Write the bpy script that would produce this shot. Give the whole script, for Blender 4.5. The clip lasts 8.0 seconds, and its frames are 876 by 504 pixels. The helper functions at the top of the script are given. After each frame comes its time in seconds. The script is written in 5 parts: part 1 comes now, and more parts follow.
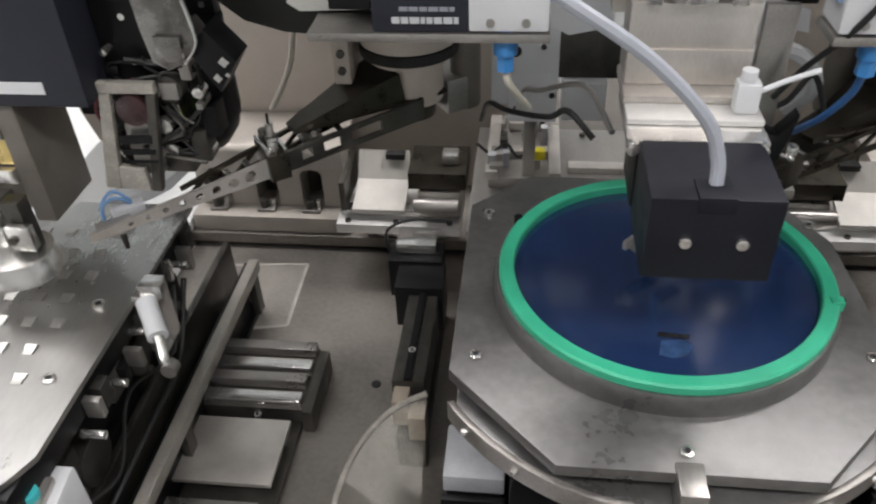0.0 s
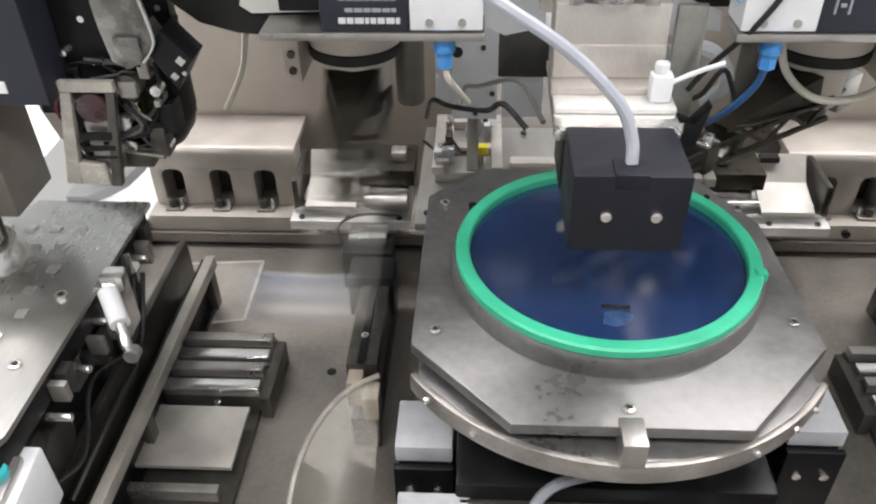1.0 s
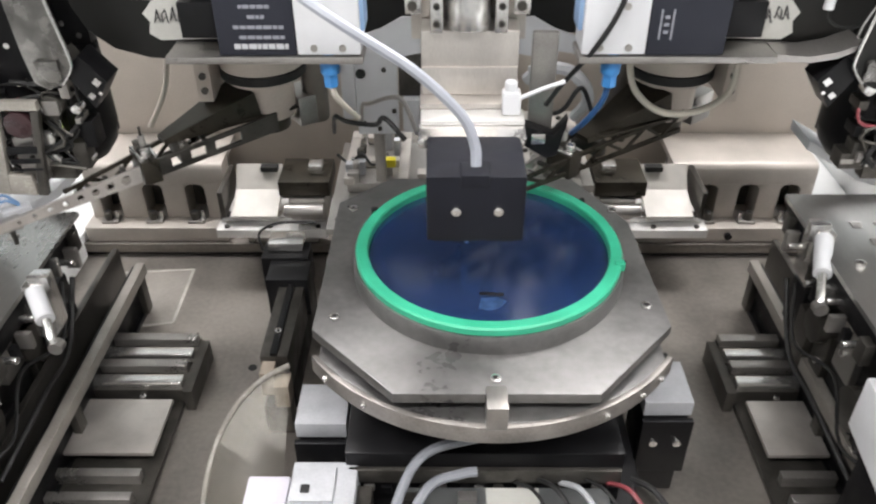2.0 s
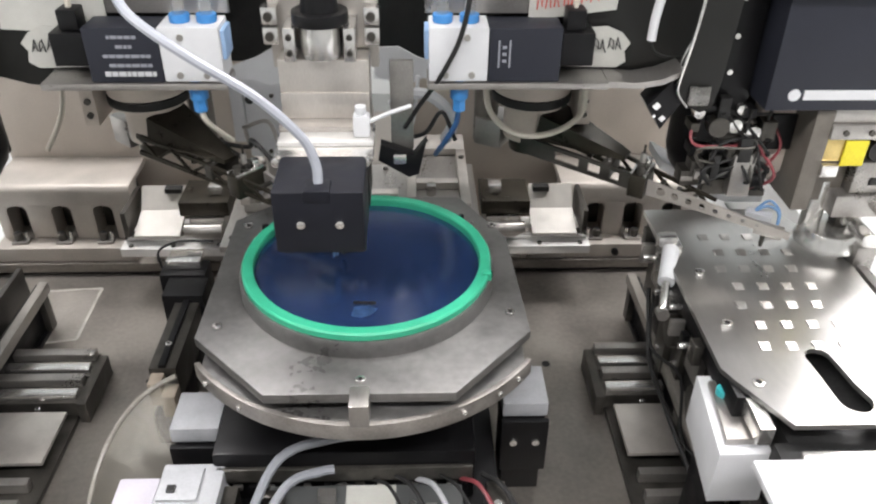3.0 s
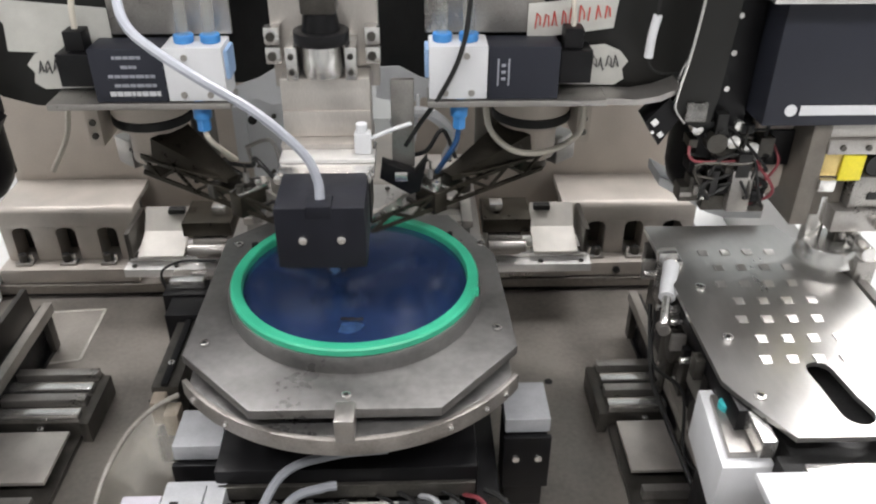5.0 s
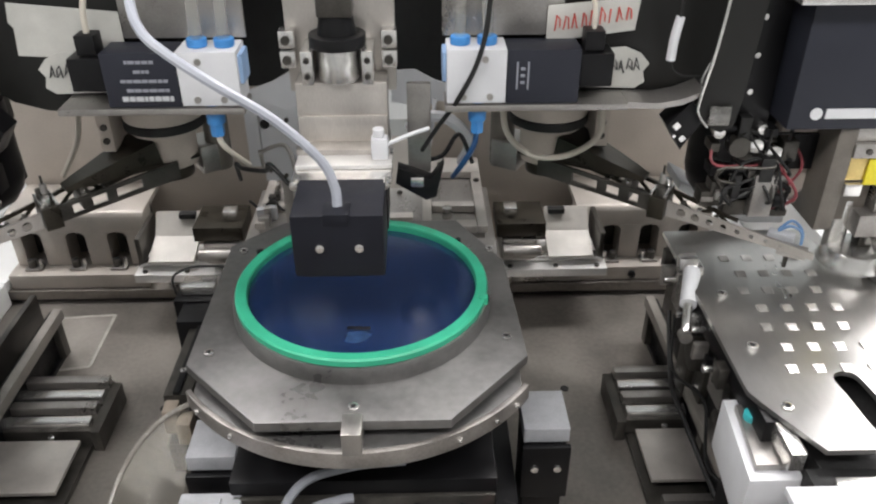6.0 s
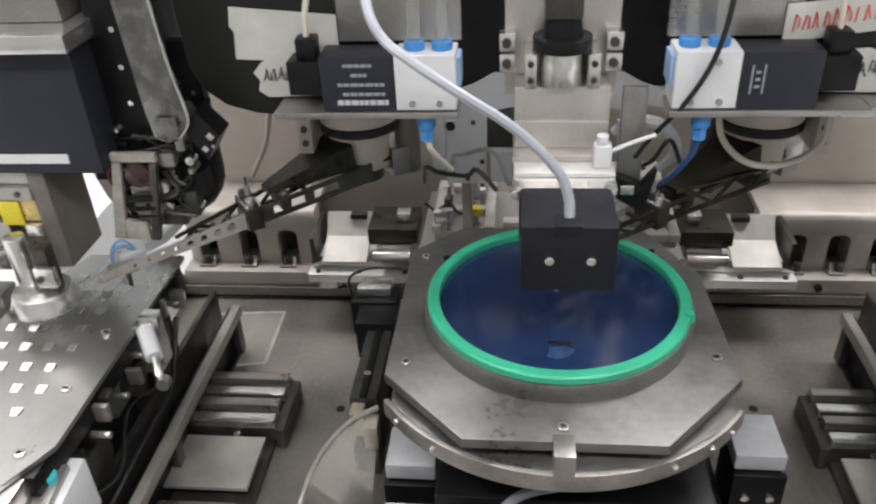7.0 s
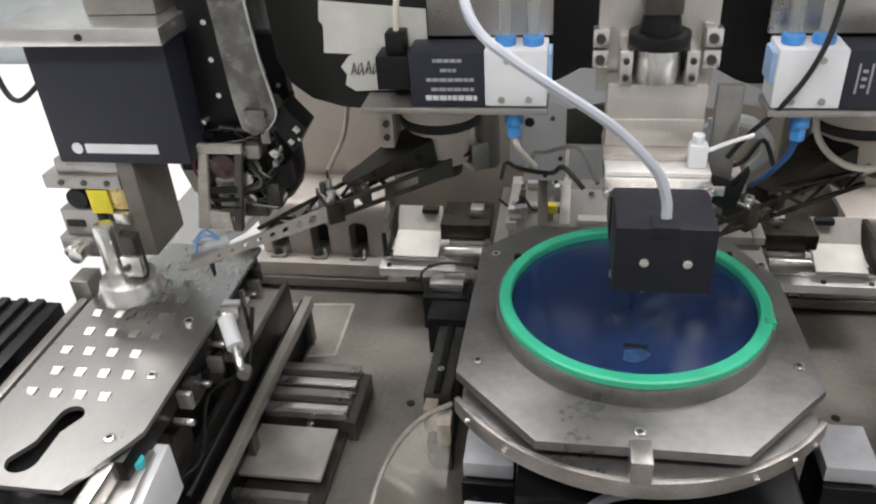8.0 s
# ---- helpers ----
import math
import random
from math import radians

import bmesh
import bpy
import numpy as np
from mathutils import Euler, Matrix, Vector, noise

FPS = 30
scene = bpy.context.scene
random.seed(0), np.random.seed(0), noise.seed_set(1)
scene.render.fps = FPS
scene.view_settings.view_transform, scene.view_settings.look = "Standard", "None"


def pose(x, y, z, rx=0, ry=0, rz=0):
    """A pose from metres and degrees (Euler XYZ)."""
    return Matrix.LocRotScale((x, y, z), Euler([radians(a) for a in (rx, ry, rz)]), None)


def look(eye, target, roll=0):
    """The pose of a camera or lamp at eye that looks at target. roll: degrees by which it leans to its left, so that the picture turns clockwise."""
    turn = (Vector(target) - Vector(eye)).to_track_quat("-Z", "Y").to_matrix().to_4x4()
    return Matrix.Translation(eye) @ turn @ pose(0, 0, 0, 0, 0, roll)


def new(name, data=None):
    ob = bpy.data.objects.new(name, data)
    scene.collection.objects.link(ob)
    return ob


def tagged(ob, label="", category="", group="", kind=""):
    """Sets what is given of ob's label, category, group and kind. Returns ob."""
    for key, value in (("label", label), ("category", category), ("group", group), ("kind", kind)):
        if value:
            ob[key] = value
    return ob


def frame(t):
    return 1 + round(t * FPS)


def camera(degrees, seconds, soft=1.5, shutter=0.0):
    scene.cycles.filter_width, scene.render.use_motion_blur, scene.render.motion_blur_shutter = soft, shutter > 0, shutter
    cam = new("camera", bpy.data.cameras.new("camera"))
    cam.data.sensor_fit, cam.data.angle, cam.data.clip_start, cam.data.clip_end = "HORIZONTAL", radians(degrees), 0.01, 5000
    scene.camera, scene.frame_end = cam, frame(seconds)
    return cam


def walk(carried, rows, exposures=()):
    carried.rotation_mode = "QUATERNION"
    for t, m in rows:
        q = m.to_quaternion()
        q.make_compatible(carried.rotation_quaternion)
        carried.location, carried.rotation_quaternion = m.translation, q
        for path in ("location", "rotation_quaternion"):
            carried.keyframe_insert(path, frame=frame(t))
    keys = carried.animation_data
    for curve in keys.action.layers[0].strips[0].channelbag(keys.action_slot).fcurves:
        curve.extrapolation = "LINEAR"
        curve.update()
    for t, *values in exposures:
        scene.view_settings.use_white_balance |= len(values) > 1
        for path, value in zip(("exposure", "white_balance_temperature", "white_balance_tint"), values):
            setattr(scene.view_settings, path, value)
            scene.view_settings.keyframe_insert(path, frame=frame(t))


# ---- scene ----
cam = camera(58.0, 8.0, soft=2.2, shutter=0.2)
PATH = [
    (0, (-0.0830, -0.3695, 0.4960), (-0.2930, 1.1995, -0.7270), -2.5),
    (0.5, (-0.0690, -0.3925, 0.4990), (-0.1760, 1.1945, -0.7140), -1.1),
    (1, (-0.0740, -0.4065, 0.5040), (-0.1740, 1.1865, -0.7010), -1.2),
    (1.5, (-0.0560, -0.4295, 0.5160), (-0.1420, 1.1765, -0.6730), -1.2),
    (2, (-0.0170, -0.4685, 0.5290), (-0.0350, 1.1595, -0.6330), -0.3),
    (3.5, (0.0750, -0.5145, 0.5470), (0.1450, 1.1625, -0.5410), 0.7),
    (4, (0.0740, -0.5185, 0.5450), (0.1410, 1.1705, -0.5230), 0.5),
    (4.5, (0.0660, -0.5175, 0.5430), (0.1250, 1.1795, -0.5140), 0.3),
    (6, (0.0530, -0.5025, 0.5400), (0.0960, 1.1945, -0.5170), -0.1),
    (6.5, (0.0140, -0.4915, 0.5410), (-0.0190, 1.2055, -0.5170), -1.1),
    (7, (-0.0300, -0.4825, 0.5400), (-0.2290, 1.2005, -0.5220), -2.9),
    (7.5, (-0.0500, -0.4775, 0.5410), (-0.3440, 1.1865, -0.5280), -3.8),
    (8, (-0.0570, -0.4805, 0.5410), (-0.3730, 1.1785, -0.5290), -3.7),
]
walk(cam, [(t, look(eye, target, roll)) for t, eye, target, roll in PATH], exposures=[(0.0, -0.66), (0.5, -0.27), (1.0, -0.02), (2.0, 0.0), (3.5, -0.18), (4.5, -0.32), (6.5, -0.44), (8.0, -0.46)])

# ---- light: added ceiling lamps, out of view, and a pale room ----
world = bpy.data.worlds.new("world")
scene.world = world
world.use_nodes = True
world.node_tree.nodes["Background"].inputs[0].default_value = (0.9, 0.95, 1.0, 1)
world.node_tree.nodes["Background"].inputs[1].default_value = 0.06


def area(x, y, z, w, d, watts, target):
    lamp = bpy.data.lights.new("unseen_ceiling_lamp", "AREA")
    lamp.shape, lamp.size, lamp.size_y, lamp.energy = "RECTANGLE", w, d, watts
    lamp.color = (1.0, 0.968, 0.985)
    ob = new("unseen_ceiling_lamp", lamp)
    ob.matrix_world = look((x, y, z), target)
    return ob


# Unseen lamps: x 0 fills the column gap, last two light plate reflections.
LAMPS = [(-0.95, 0.55, 0.28, 23), (0.95, 0.55, 0.28, 23), (-1.25, -1.0, 0.28, 17), (0.0, -1.15, 0.28, 16), (1.25, -1.0, 0.28, 17), (-2.0, 1.25, 0.6, 1.6), (1.75, 1.65, 0.28, 23)]
for lx, ly, ld, lw in LAMPS:
    area(lx, ly, 1.865, 1.16, ld, lw, (lx, ly, 0))


# ---- materials ----
def mat(name, col, rough=0.5, metal=0.0, vary=0.12, size=0.03, fine=0.002, bump=0.15, stretch=(1, 1, 1), coat=0.0):
    """A surface with broad stains and fine grain; sizes in metres."""
    m = bpy.data.materials.new(name)
    m.use_nodes = True
    n, l = m.node_tree.nodes, m.node_tree.links
    b = n["Principled BSDF"]
    tc = n.new("ShaderNodeTexCoord")
    mp = n.new("ShaderNodeMapping")
    mp.inputs["Scale"].default_value = stretch
    l.new(tc.outputs["Object"], mp.inputs["Vector"])
    big, small = n.new("ShaderNodeTexNoise"), n.new("ShaderNodeTexNoise")
    big.inputs["Scale"].default_value, big.inputs["Detail"].default_value = 1 / size, 5
    small.inputs["Scale"].default_value, small.inputs["Detail"].default_value = 1 / fine, 3
    l.new(mp.outputs[0], big.inputs["Vector"])
    l.new(mp.outputs[0], small.inputs["Vector"])
    mix = n.new("ShaderNodeMath")
    mix.operation = "MULTIPLY_ADD"
    mix.inputs[1].default_value = 0.35
    l.new(small.outputs[0], mix.inputs[0])
    l.new(big.outputs[0], mix.inputs[2])
    ramp = n.new("ShaderNodeMapRange")
    ramp.inputs["From Min"].default_value, ramp.inputs["From Max"].default_value = 0.50, 0.86
    ramp.inputs["To Min"].default_value, ramp.inputs["To Max"].default_value = 1 - vary, 1 + vary
    l.new(mix.outputs[0], ramp.inputs["Value"])
    scale = n.new("ShaderNodeVectorMath")
    scale.operation = "SCALE"
    scale.inputs[0].default_value = col
    l.new(ramp.outputs[0], scale.inputs["Scale"])
    l.new(scale.outputs[0], b.inputs["Base Color"])
    rr = n.new("ShaderNodeMapRange")
    rr.inputs["From Min"].default_value, rr.inputs["From Max"].default_value = 0.50, 0.86
    rr.inputs["To Min"].default_value, rr.inputs["To Max"].default_value = max(0.03, rough * (1 - vary)), min(1, rough * (1 + vary))
    l.new(mix.outputs[0], rr.inputs["Value"])
    l.new(rr.outputs[0], b.inputs["Roughness"])
    b.inputs["Metallic"].default_value = metal
    b.inputs["Coat Weight"].default_value = coat
    if bump:
        bn = n.new("ShaderNodeBump")
        bn.inputs["Strength"].default_value, bn.inputs["Distance"].default_value = bump, fine * 0.3
        l.new(small.outputs[0], bn.inputs["Height"])
        l.new(bn.outputs[0], b.inputs["Normal"])
    return m


BED = mat("bed_metal", (0.225, 0.206, 0.186), 0.42, 0.55, 0.26, 0.09, 0.005, 0.05)
STEEL = mat("ground_steel", (0.38, 0.365, 0.345), 0.34, 0.8, 0.2, 0.04, 0.0012, 0.12, (1, 0.25, 1))
BRIGHT = mat("polished_steel", (0.72, 0.71, 0.69), 0.24, 0.9, 0.12, 0.02, 0.001, 0.06)
PLATE = mat("tape_plate_steel", (0.46, 0.455, 0.44), 0.29, 0.9, 0.09, 0.09, 0.004, 0.0, (1, 0.4, 1))
TABLE = mat("worn_table_steel", (0.188, 0.184, 0.180), 0.38, 0.65, 0.3, 0.055, 0.006, 0.05)
COVERG = mat("dark_taupe_cover", (0.16, 0.145, 0.125), 0.45, 0.2, 0.15, 0.02, 0.0015, 0.1)
MAROON = mat("maroon_lens", (0.035, 0.014, 0.016), 0.3, 0.0, 0.2, 0.01)
BEDPALE = mat("pale_bed_patch", (0.275, 0.255, 0.232), 0.45, 0.45, 0.2, 0.05, 0.004, 0.05)
COOLGREY = mat("cool_grey_cover", (0.10, 0.105, 0.105), 0.5, 0.0, 0.15, 0.02)
LILAC = mat("lilac_plastic", (0.52, 0.50, 0.56), 0.4, 0.0, 0.08)
RAIL = mat("taupe_rail_steel", (0.34, 0.32, 0.29), 0.42, 0.4, 0.25, 0.05, 0.0015, 0.1)
RIM = mat("worn_rim_steel", (0.30, 0.28, 0.26), 0.4, 0.5, 0.3, 0.03, 0.002, 0.1)
TAUPE = mat("taupe_panel", (0.56, 0.50, 0.44), 0.5, 0.0, 0.1, 0.08, 0.002, 0.08)
BLACK = mat("black_anodised", (0.007, 0.007, 0.008), 0.42, 0.2, 0.25, 0.02, 0.0015, 0.15)
DEEP = mat("black_rubber", (0.010, 0.010, 0.010), 0.6, 0.0, 0.3, 0.02, 0.002, 0.2)
CHARCOAL = mat("charcoal_paint", (0.012, 0.012, 0.011), 0.45, 0.0, 0.15, 0.04, 0.001, 0.1)
NAVY = mat("navy_paint", (0.022, 0.024, 0.034), 0.5, 0.0, 0.1, 0.05, 0.001, 0.12)
HEADM = mat("blue_black_anodised", (0.009, 0.010, 0.016), 0.5, 0.1, 0.15, 0.02, 0.0008, 0.1)
DARKMET = mat("dark_gunmetal", (0.085, 0.08, 0.072), 0.4, 0.7, 0.3, 0.02, 0.0015, 0.2)
OLIVE = mat("olive_anodised", (0.050, 0.044, 0.034), 0.34, 0.6, 0.25, 0.02, 0.0015, 0.15)
WHITE = mat("white_plastic", (0.68, 0.69, 0.71), 0.4, 0.0, 0.06, 0.03, 0.001, 0.05)
PAPER = mat("paper_tape", (0.52, 0.52, 0.485), 0.8, 0.0, 0.08, 0.02, 0.001, 0.25)
GREEN = mat("green_plastic", (0.042, 0.44, 0.26), 0.42, 0.0, 0.1, 0.02, 0.001, 0.05)
FILM = mat("blue_film", (0.012, 0.029, 0.092), 0.2, 0.0, 0.1, 0.05, 0.012, 0.02, coat=1.0)
FILM.node_tree.nodes["Principled BSDF"].inputs["Coat Roughness"].default_value = 0.17
FILM.node_tree.nodes["Principled BSDF"].inputs["Coat IOR"].default_value = 1.7
BLUE = mat("blue_plastic", (0.06, 0.26, 0.62), 0.35, 0.0, 0.1)
CYAN = mat("teal_plastic", (0.05, 0.45, 0.48), 0.4, 0.0, 0.1)
YELLOW = mat("yellow_film", (0.72, 0.62, 0.03), 0.4, 0.0, 0.15)
GOLD = mat("brass", (0.62, 0.48, 0.20), 0.3, 0.9, 0.2)
DIMPLE = mat("satin_steel", (0.56, 0.55, 0.53), 0.34, 0.85, 0.1, 0.01)
PALE = mat("pale_grey_plastic", (0.42, 0.43, 0.45), 0.45, 0.0, 0.12, 0.02)
COLUMN = mat("pale_ground_steel", (0.56, 0.53, 0.495), 0.36, 0.7, 0.14, 0.03, 0.001, 0.08, (1, 1, 0.25))
CREAMPL = mat("cream_plate", (0.60, 0.575, 0.53), 0.4, 0.15, 0.08, 0.02, 0.001, 0.04)
SATIN = mat("satin_bracket", (0.80, 0.79, 0.77), 0.36, 0.5, 0.08, 0.02, 0.001, 0.04)
PALEBLUE = mat("pale_blue_plastic", (0.30, 0.45, 0.68), 0.4, 0.0, 0.1)
WIREBLUE = mat("dull_blue_wire", (0.13, 0.24, 0.42), 0.5, 0.0, 0.15)
NAVYBLUE = mat("dark_blue_tube", (0.03, 0.10, 0.26), 0.4, 0.0, 0.1)
FILMGLOW = mat("film_glow", (0.030, 0.065, 0.15), 0.2, 0.0, 0.3, 0.006, 0.001, 0.05)
MARK = mat("worn_line", (0.40, 0.38, 0.345), 0.6, 0.2, 0.2, 0.02)
RED = mat("red_wire", (0.24, 0.05, 0.06), 0.45, 0.0, 0.2)
TONGUE = mat("tongue_metal", (0.20, 0.195, 0.185), 0.25, 0.85, 0.3, 0.012, 0.001, 0.1)
TAN = mat("tan_foam", (0.34, 0.29, 0.235), 0.8, 0.0, 0.15, 0.01, 0.001, 0.3)
HOSE = mat("milky_hose", (0.38, 0.40, 0.45), 0.3, 0.0, 0.05, 0.02, 0.001, 0.03)
DULLHOSE = mat("dull_grey_hose", (0.23, 0.24, 0.265), 0.35, 0.0, 0.08)
CREAM = mat("cream_tube", (0.62, 0.58, 0.50), 0.35, 0.0, 0.08)
BLOCK = mat("bead_blasted_block", (0.45, 0.415, 0.375), 0.45, 0.4, 0.12, 0.04, 0.0012, 0.15)
GUARD = mat("guard_paint", (0.42, 0.455, 0.46), 0.6, 0.0, 0.05, 0.3, 0.006, 0.05)
WALL = mat("pale_wall_paint", (0.74, 0.75, 0.745), 0.7, 0.0, 0.03, 0.5, 0.01, 0.05)
FLOORM = mat("grey_floor", (0.30, 0.31, 0.30), 0.5, 0.0, 0.15, 0.4, 0.01, 0.1)
INK = mat("print_grey", (0.30, 0.31, 0.35), 0.6, 0.0, 0.05)
PRINTW = mat("print_white", (0.55, 0.56, 0.58), 0.6, 0.0, 0.05)
REDINK = mat("red_marker", (0.62, 0.10, 0.08), 0.7, 0.0, 0.15)
BLKINK = mat("black_marker", (0.06, 0.06, 0.06), 0.7, 0.0, 0.15)

for dull in (BLACK, HEADM, CHARCOAL, NAVY):
    dull.node_tree.nodes["Principled BSDF"].inputs["Specular IOR Level"].default_value = 0.32


def clear(name, col, rough, alpha):
    m = bpy.data.materials.new(name)
    m.use_nodes = True
    b = m.node_tree.nodes["Principled BSDF"]
    b.inputs["Base Color"].default_value = (*col, 1)
    b.inputs["Roughness"].default_value = rough
    b.inputs["Transmission Weight"].default_value = alpha
    b.inputs["IOR"].default_value = 1.25
    return m


def film_of(name, share, rough):
    """Thin clear sheet: mostly see-through, with a gloss."""
    m = bpy.data.materials.new(name)
    m.use_nodes = True
    n, l = m.node_tree.nodes, m.node_tree.links
    mix, tr, gl = n.new("ShaderNodeMixShader"), n.new("ShaderNodeBsdfTransparent"), n.new("ShaderNodeBsdfGlossy")
    tr.inputs[0].default_value = (0.93, 0.92, 0.88, 1)
    gl.inputs["Color"].default_value = (0.9, 0.88, 0.82, 1)
    gl.inputs["Roughness"].default_value = rough
    mix.inputs[0].default_value = share
    l.new(tr.outputs[0], mix.inputs[1])
    l.new(gl.outputs[0], mix.inputs[2])
    l.new(mix.outputs[0], n["Material Output"].inputs["Surface"])
    return m


SHEET = film_of("clear_sheet", 0.05, 0.35)
HAZY = mat("hazy_plastic", (0.34, 0.32, 0.285), 0.25, 0.0, 0.2, 0.02, 0.002, 0.1)
CLEAR = clear("clear_plastic", (0.92, 0.92, 0.88), 0.12, 0.9)


def glow(name, col, power):
    m = bpy.data.materials.new(name)
    m.use_nodes = True
    b = m.node_tree.nodes["Principled BSDF"]
    b.inputs["Emission Color"].default_value = (*col, 1)
    b.inputs["Emission Strength"].default_value = power
    return m


TUBELIGHT = glow("lamp_diffuser", (1.0, 0.97, 0.93), 9.0)
# Weak glow added only for the left strip plate to reflect.
PLATEGLOW = glow("plate_reflection_glow", (1.0, 0.97, 0.93), 0.7)
LED = glow("green_led", (0.75, 1.0, 0.2), 1.5)


# ---- mesh helpers ----
def bx(bm, x0, x1, y0, y1, z0, z1, bev=0.0008):
    x0, x1, y0, y1, z0, z1 = min(x0, x1), max(x0, x1), min(y0, y1), max(y0, y1), min(z0, z1), max(z0, z1)
    vs = bmesh.ops.create_cube(bm, size=1)["verts"]
    for v in vs:
        v.co = Vector(((x0 + x1) / 2 + v.co.x * (x1 - x0), (y0 + y1) / 2 + v.co.y * (y1 - y0), (z0 + z1) / 2 + v.co.z * (z1 - z0)))
    if bev:
        es = list({e for v in vs for e in v.link_edges})
        bmesh.ops.bevel(bm, geom=es, offset=min(bev, 0.3 * min(x1 - x0, y1 - y0, z1 - z0)), segments=2, affect="EDGES", profile=0.6)
    return bm


def cy(bm, c, r, h, axis="z", n=28, r2=None, bev=0.0):
    """A cylinder or cone centred on c."""
    turn = {"z": Matrix(), "x": Matrix.Rotation(radians(90), 4, "Y"), "y": Matrix.Rotation(radians(90), 4, "X")}[axis]
    vs = bmesh.ops.create_cone(bm, cap_ends=True, segments=n, radius1=r, radius2=r if r2 is None else r2, depth=h, matrix=Matrix.Translation(c) @ turn)["verts"]
    if bev:
        es = [e for e in {e for v in vs for e in v.link_edges} if len(e.link_faces) == 2 and e.calc_face_angle(0) > 0.8]
        bmesh.ops.bevel(bm, geom=es, offset=bev, segments=2, affect="EDGES", profile=0.6)
    return bm


def prism(bm, pts, z0, z1, axis="z", bev=0.0):
    """A flat outline given a thickness; axis: the way it is thick (z: x, y outline; y: x, z outline; x: y, z outline)."""
    def put(p, h):
        return {"z": (p[0], p[1], h), "y": (p[0], h, p[1]), "x": (h, p[0], p[1])}[axis]
    a = [bm.verts.new(put(p, z0)) for p in pts]
    b = [bm.verts.new(put(p, z1)) for p in pts]
    fs = [bm.faces.new(a), bm.faces.new(b[::-1])]
    for i in range(len(pts)):
        j = (i + 1) % len(pts)
        fs.append(bm.faces.new((a[j], a[i], b[i], b[j])))
    bmesh.ops.recalc_face_normals(bm, faces=fs)
    if bev:
        es = list({e for f in fs[:2] for e in f.edges})
        bmesh.ops.bevel(bm, geom=es, offset=bev, segments=2, affect="EDGES", profile=0.6)
    return bm


def lathe(bm, outline, n=96, c=(0, 0, 0)):
    """A closed outline of (radius, height) turned round the upright axis."""
    rings = []
    for i in range(n):
        a = 2 * math.pi * i / n
        rings.append([bm.verts.new((c[0] + r * math.cos(a), c[1] + r * math.sin(a), c[2] + z)) for r, z in outline])
    fs = []
    for i in range(n):
        p, q = rings[i], rings[(i + 1) % n]
        for k in range(len(outline)):
            m = (k + 1) % len(outline)
            fs.append(bm.faces.new((p[k], q[k], q[m], p[m])))
    bmesh.ops.recalc_face_normals(bm, faces=fs)
    return bm


def smooth_line(pts, steps=6):
    pts = [Vector(p) for p in pts]
    ext = [2 * pts[0] - pts[1], *pts, 2 * pts[-1] - pts[-2]]
    out = []
    for i in range(1, len(ext) - 2):
        a, b, c, d = ext[i - 1:i + 3]
        for k in range(steps):
            t = k / steps
            out.append(0.5 * (2 * b + (c - a) * t + (2 * a - 5 * b + 4 * c - d) * t * t + (3 * b - a - 3 * c + d) * t ** 3))
    return out + [pts[-1]]


def sweep(bm, pts, r, n=8, steps=6):
    """A round cable or hose through the points."""
    line = smooth_line(pts, steps)
    up = Vector((0.3, 0.2, 0.9)).normalized()
    rings = []
    for i, p in enumerate(line):
        d = (line[min(i + 1, len(line) - 1)] - line[max(i - 1, 0)]).normalized()
        a = d.cross(up)
        a = a.normalized() if a.length > 1e-4 else d.orthogonal().normalized()
        b = a.cross(d)
        up = b
        rings.append([bm.verts.new(p + r * (math.cos(2 * math.pi * k / n) * a + math.sin(2 * math.pi * k / n) * b)) for k in range(n)])
    fs = []
    for p, q in zip(rings, rings[1:]):
        for k in range(n):
            m = (k + 1) % n
            fs.append(bm.faces.new((p[k], p[m], q[m], q[k])))
    fs += [bm.faces.new(rings[0][::-1]), bm.faces.new(rings[-1])]
    bmesh.ops.recalc_face_normals(bm, faces=fs)
    return bm


def B():
    return bmesh.new()


def mesh_of(name, bm, material):
    me = bpy.data.meshes.new(name)
    bm.to_mesh(me)
    bm.free()
    me.materials.append(material)
    for p in me.polygons:
        p.use_smooth = True
    me.set_sharp_from_angle(angle=radians(32))
    return me


LOCAL = set()


def part(name, bm, material, parent, label=""):
    ob = new(name, mesh_of(name, bm, material))
    ob.parent = parent
    if parent.type == "EMPTY" and parent.name not in LOCAL:
        ob.matrix_parent_inverse = Matrix.Translation(-parent.location)
    return tagged(ob, label)


def thing(name, label, category, at, group="", local=False):
    """A top-level thing: an empty at its base. local: its parts are built round its own origin."""
    ob = new(name)
    ob.location = at
    ob.empty_display_size = 0.01
    if local:
        LOCAL.add(ob.name)
    return tagged(ob, label, category, group)


def solid(name, bm, material, label, category, group="", kind=""):
    """A thing or a piece of the setting that is one mesh."""
    return tagged(new(name, mesh_of(name, bm, material)), label, category, group, kind)


def screw(parent, c, r=0.003, axis="z", material=None, h=0.003):
    """A socket screw: a round head with a sunk hole."""
    bm = cy(B(), c, r, h, axis, 16, bev=r * 0.15)
    ob = part("screw", bm, material or BRIGHT, parent)
    k = {"z": Vector((0, 0, 1)), "y": Vector((0, -1, 0)), "x": Vector((1, 0, 0))}[axis]
    part("socket", cy(B(), Vector(c) + k * h * 0.5, r * 0.5, h * 0.12, axis, 6), DEEP, ob)
    return ob


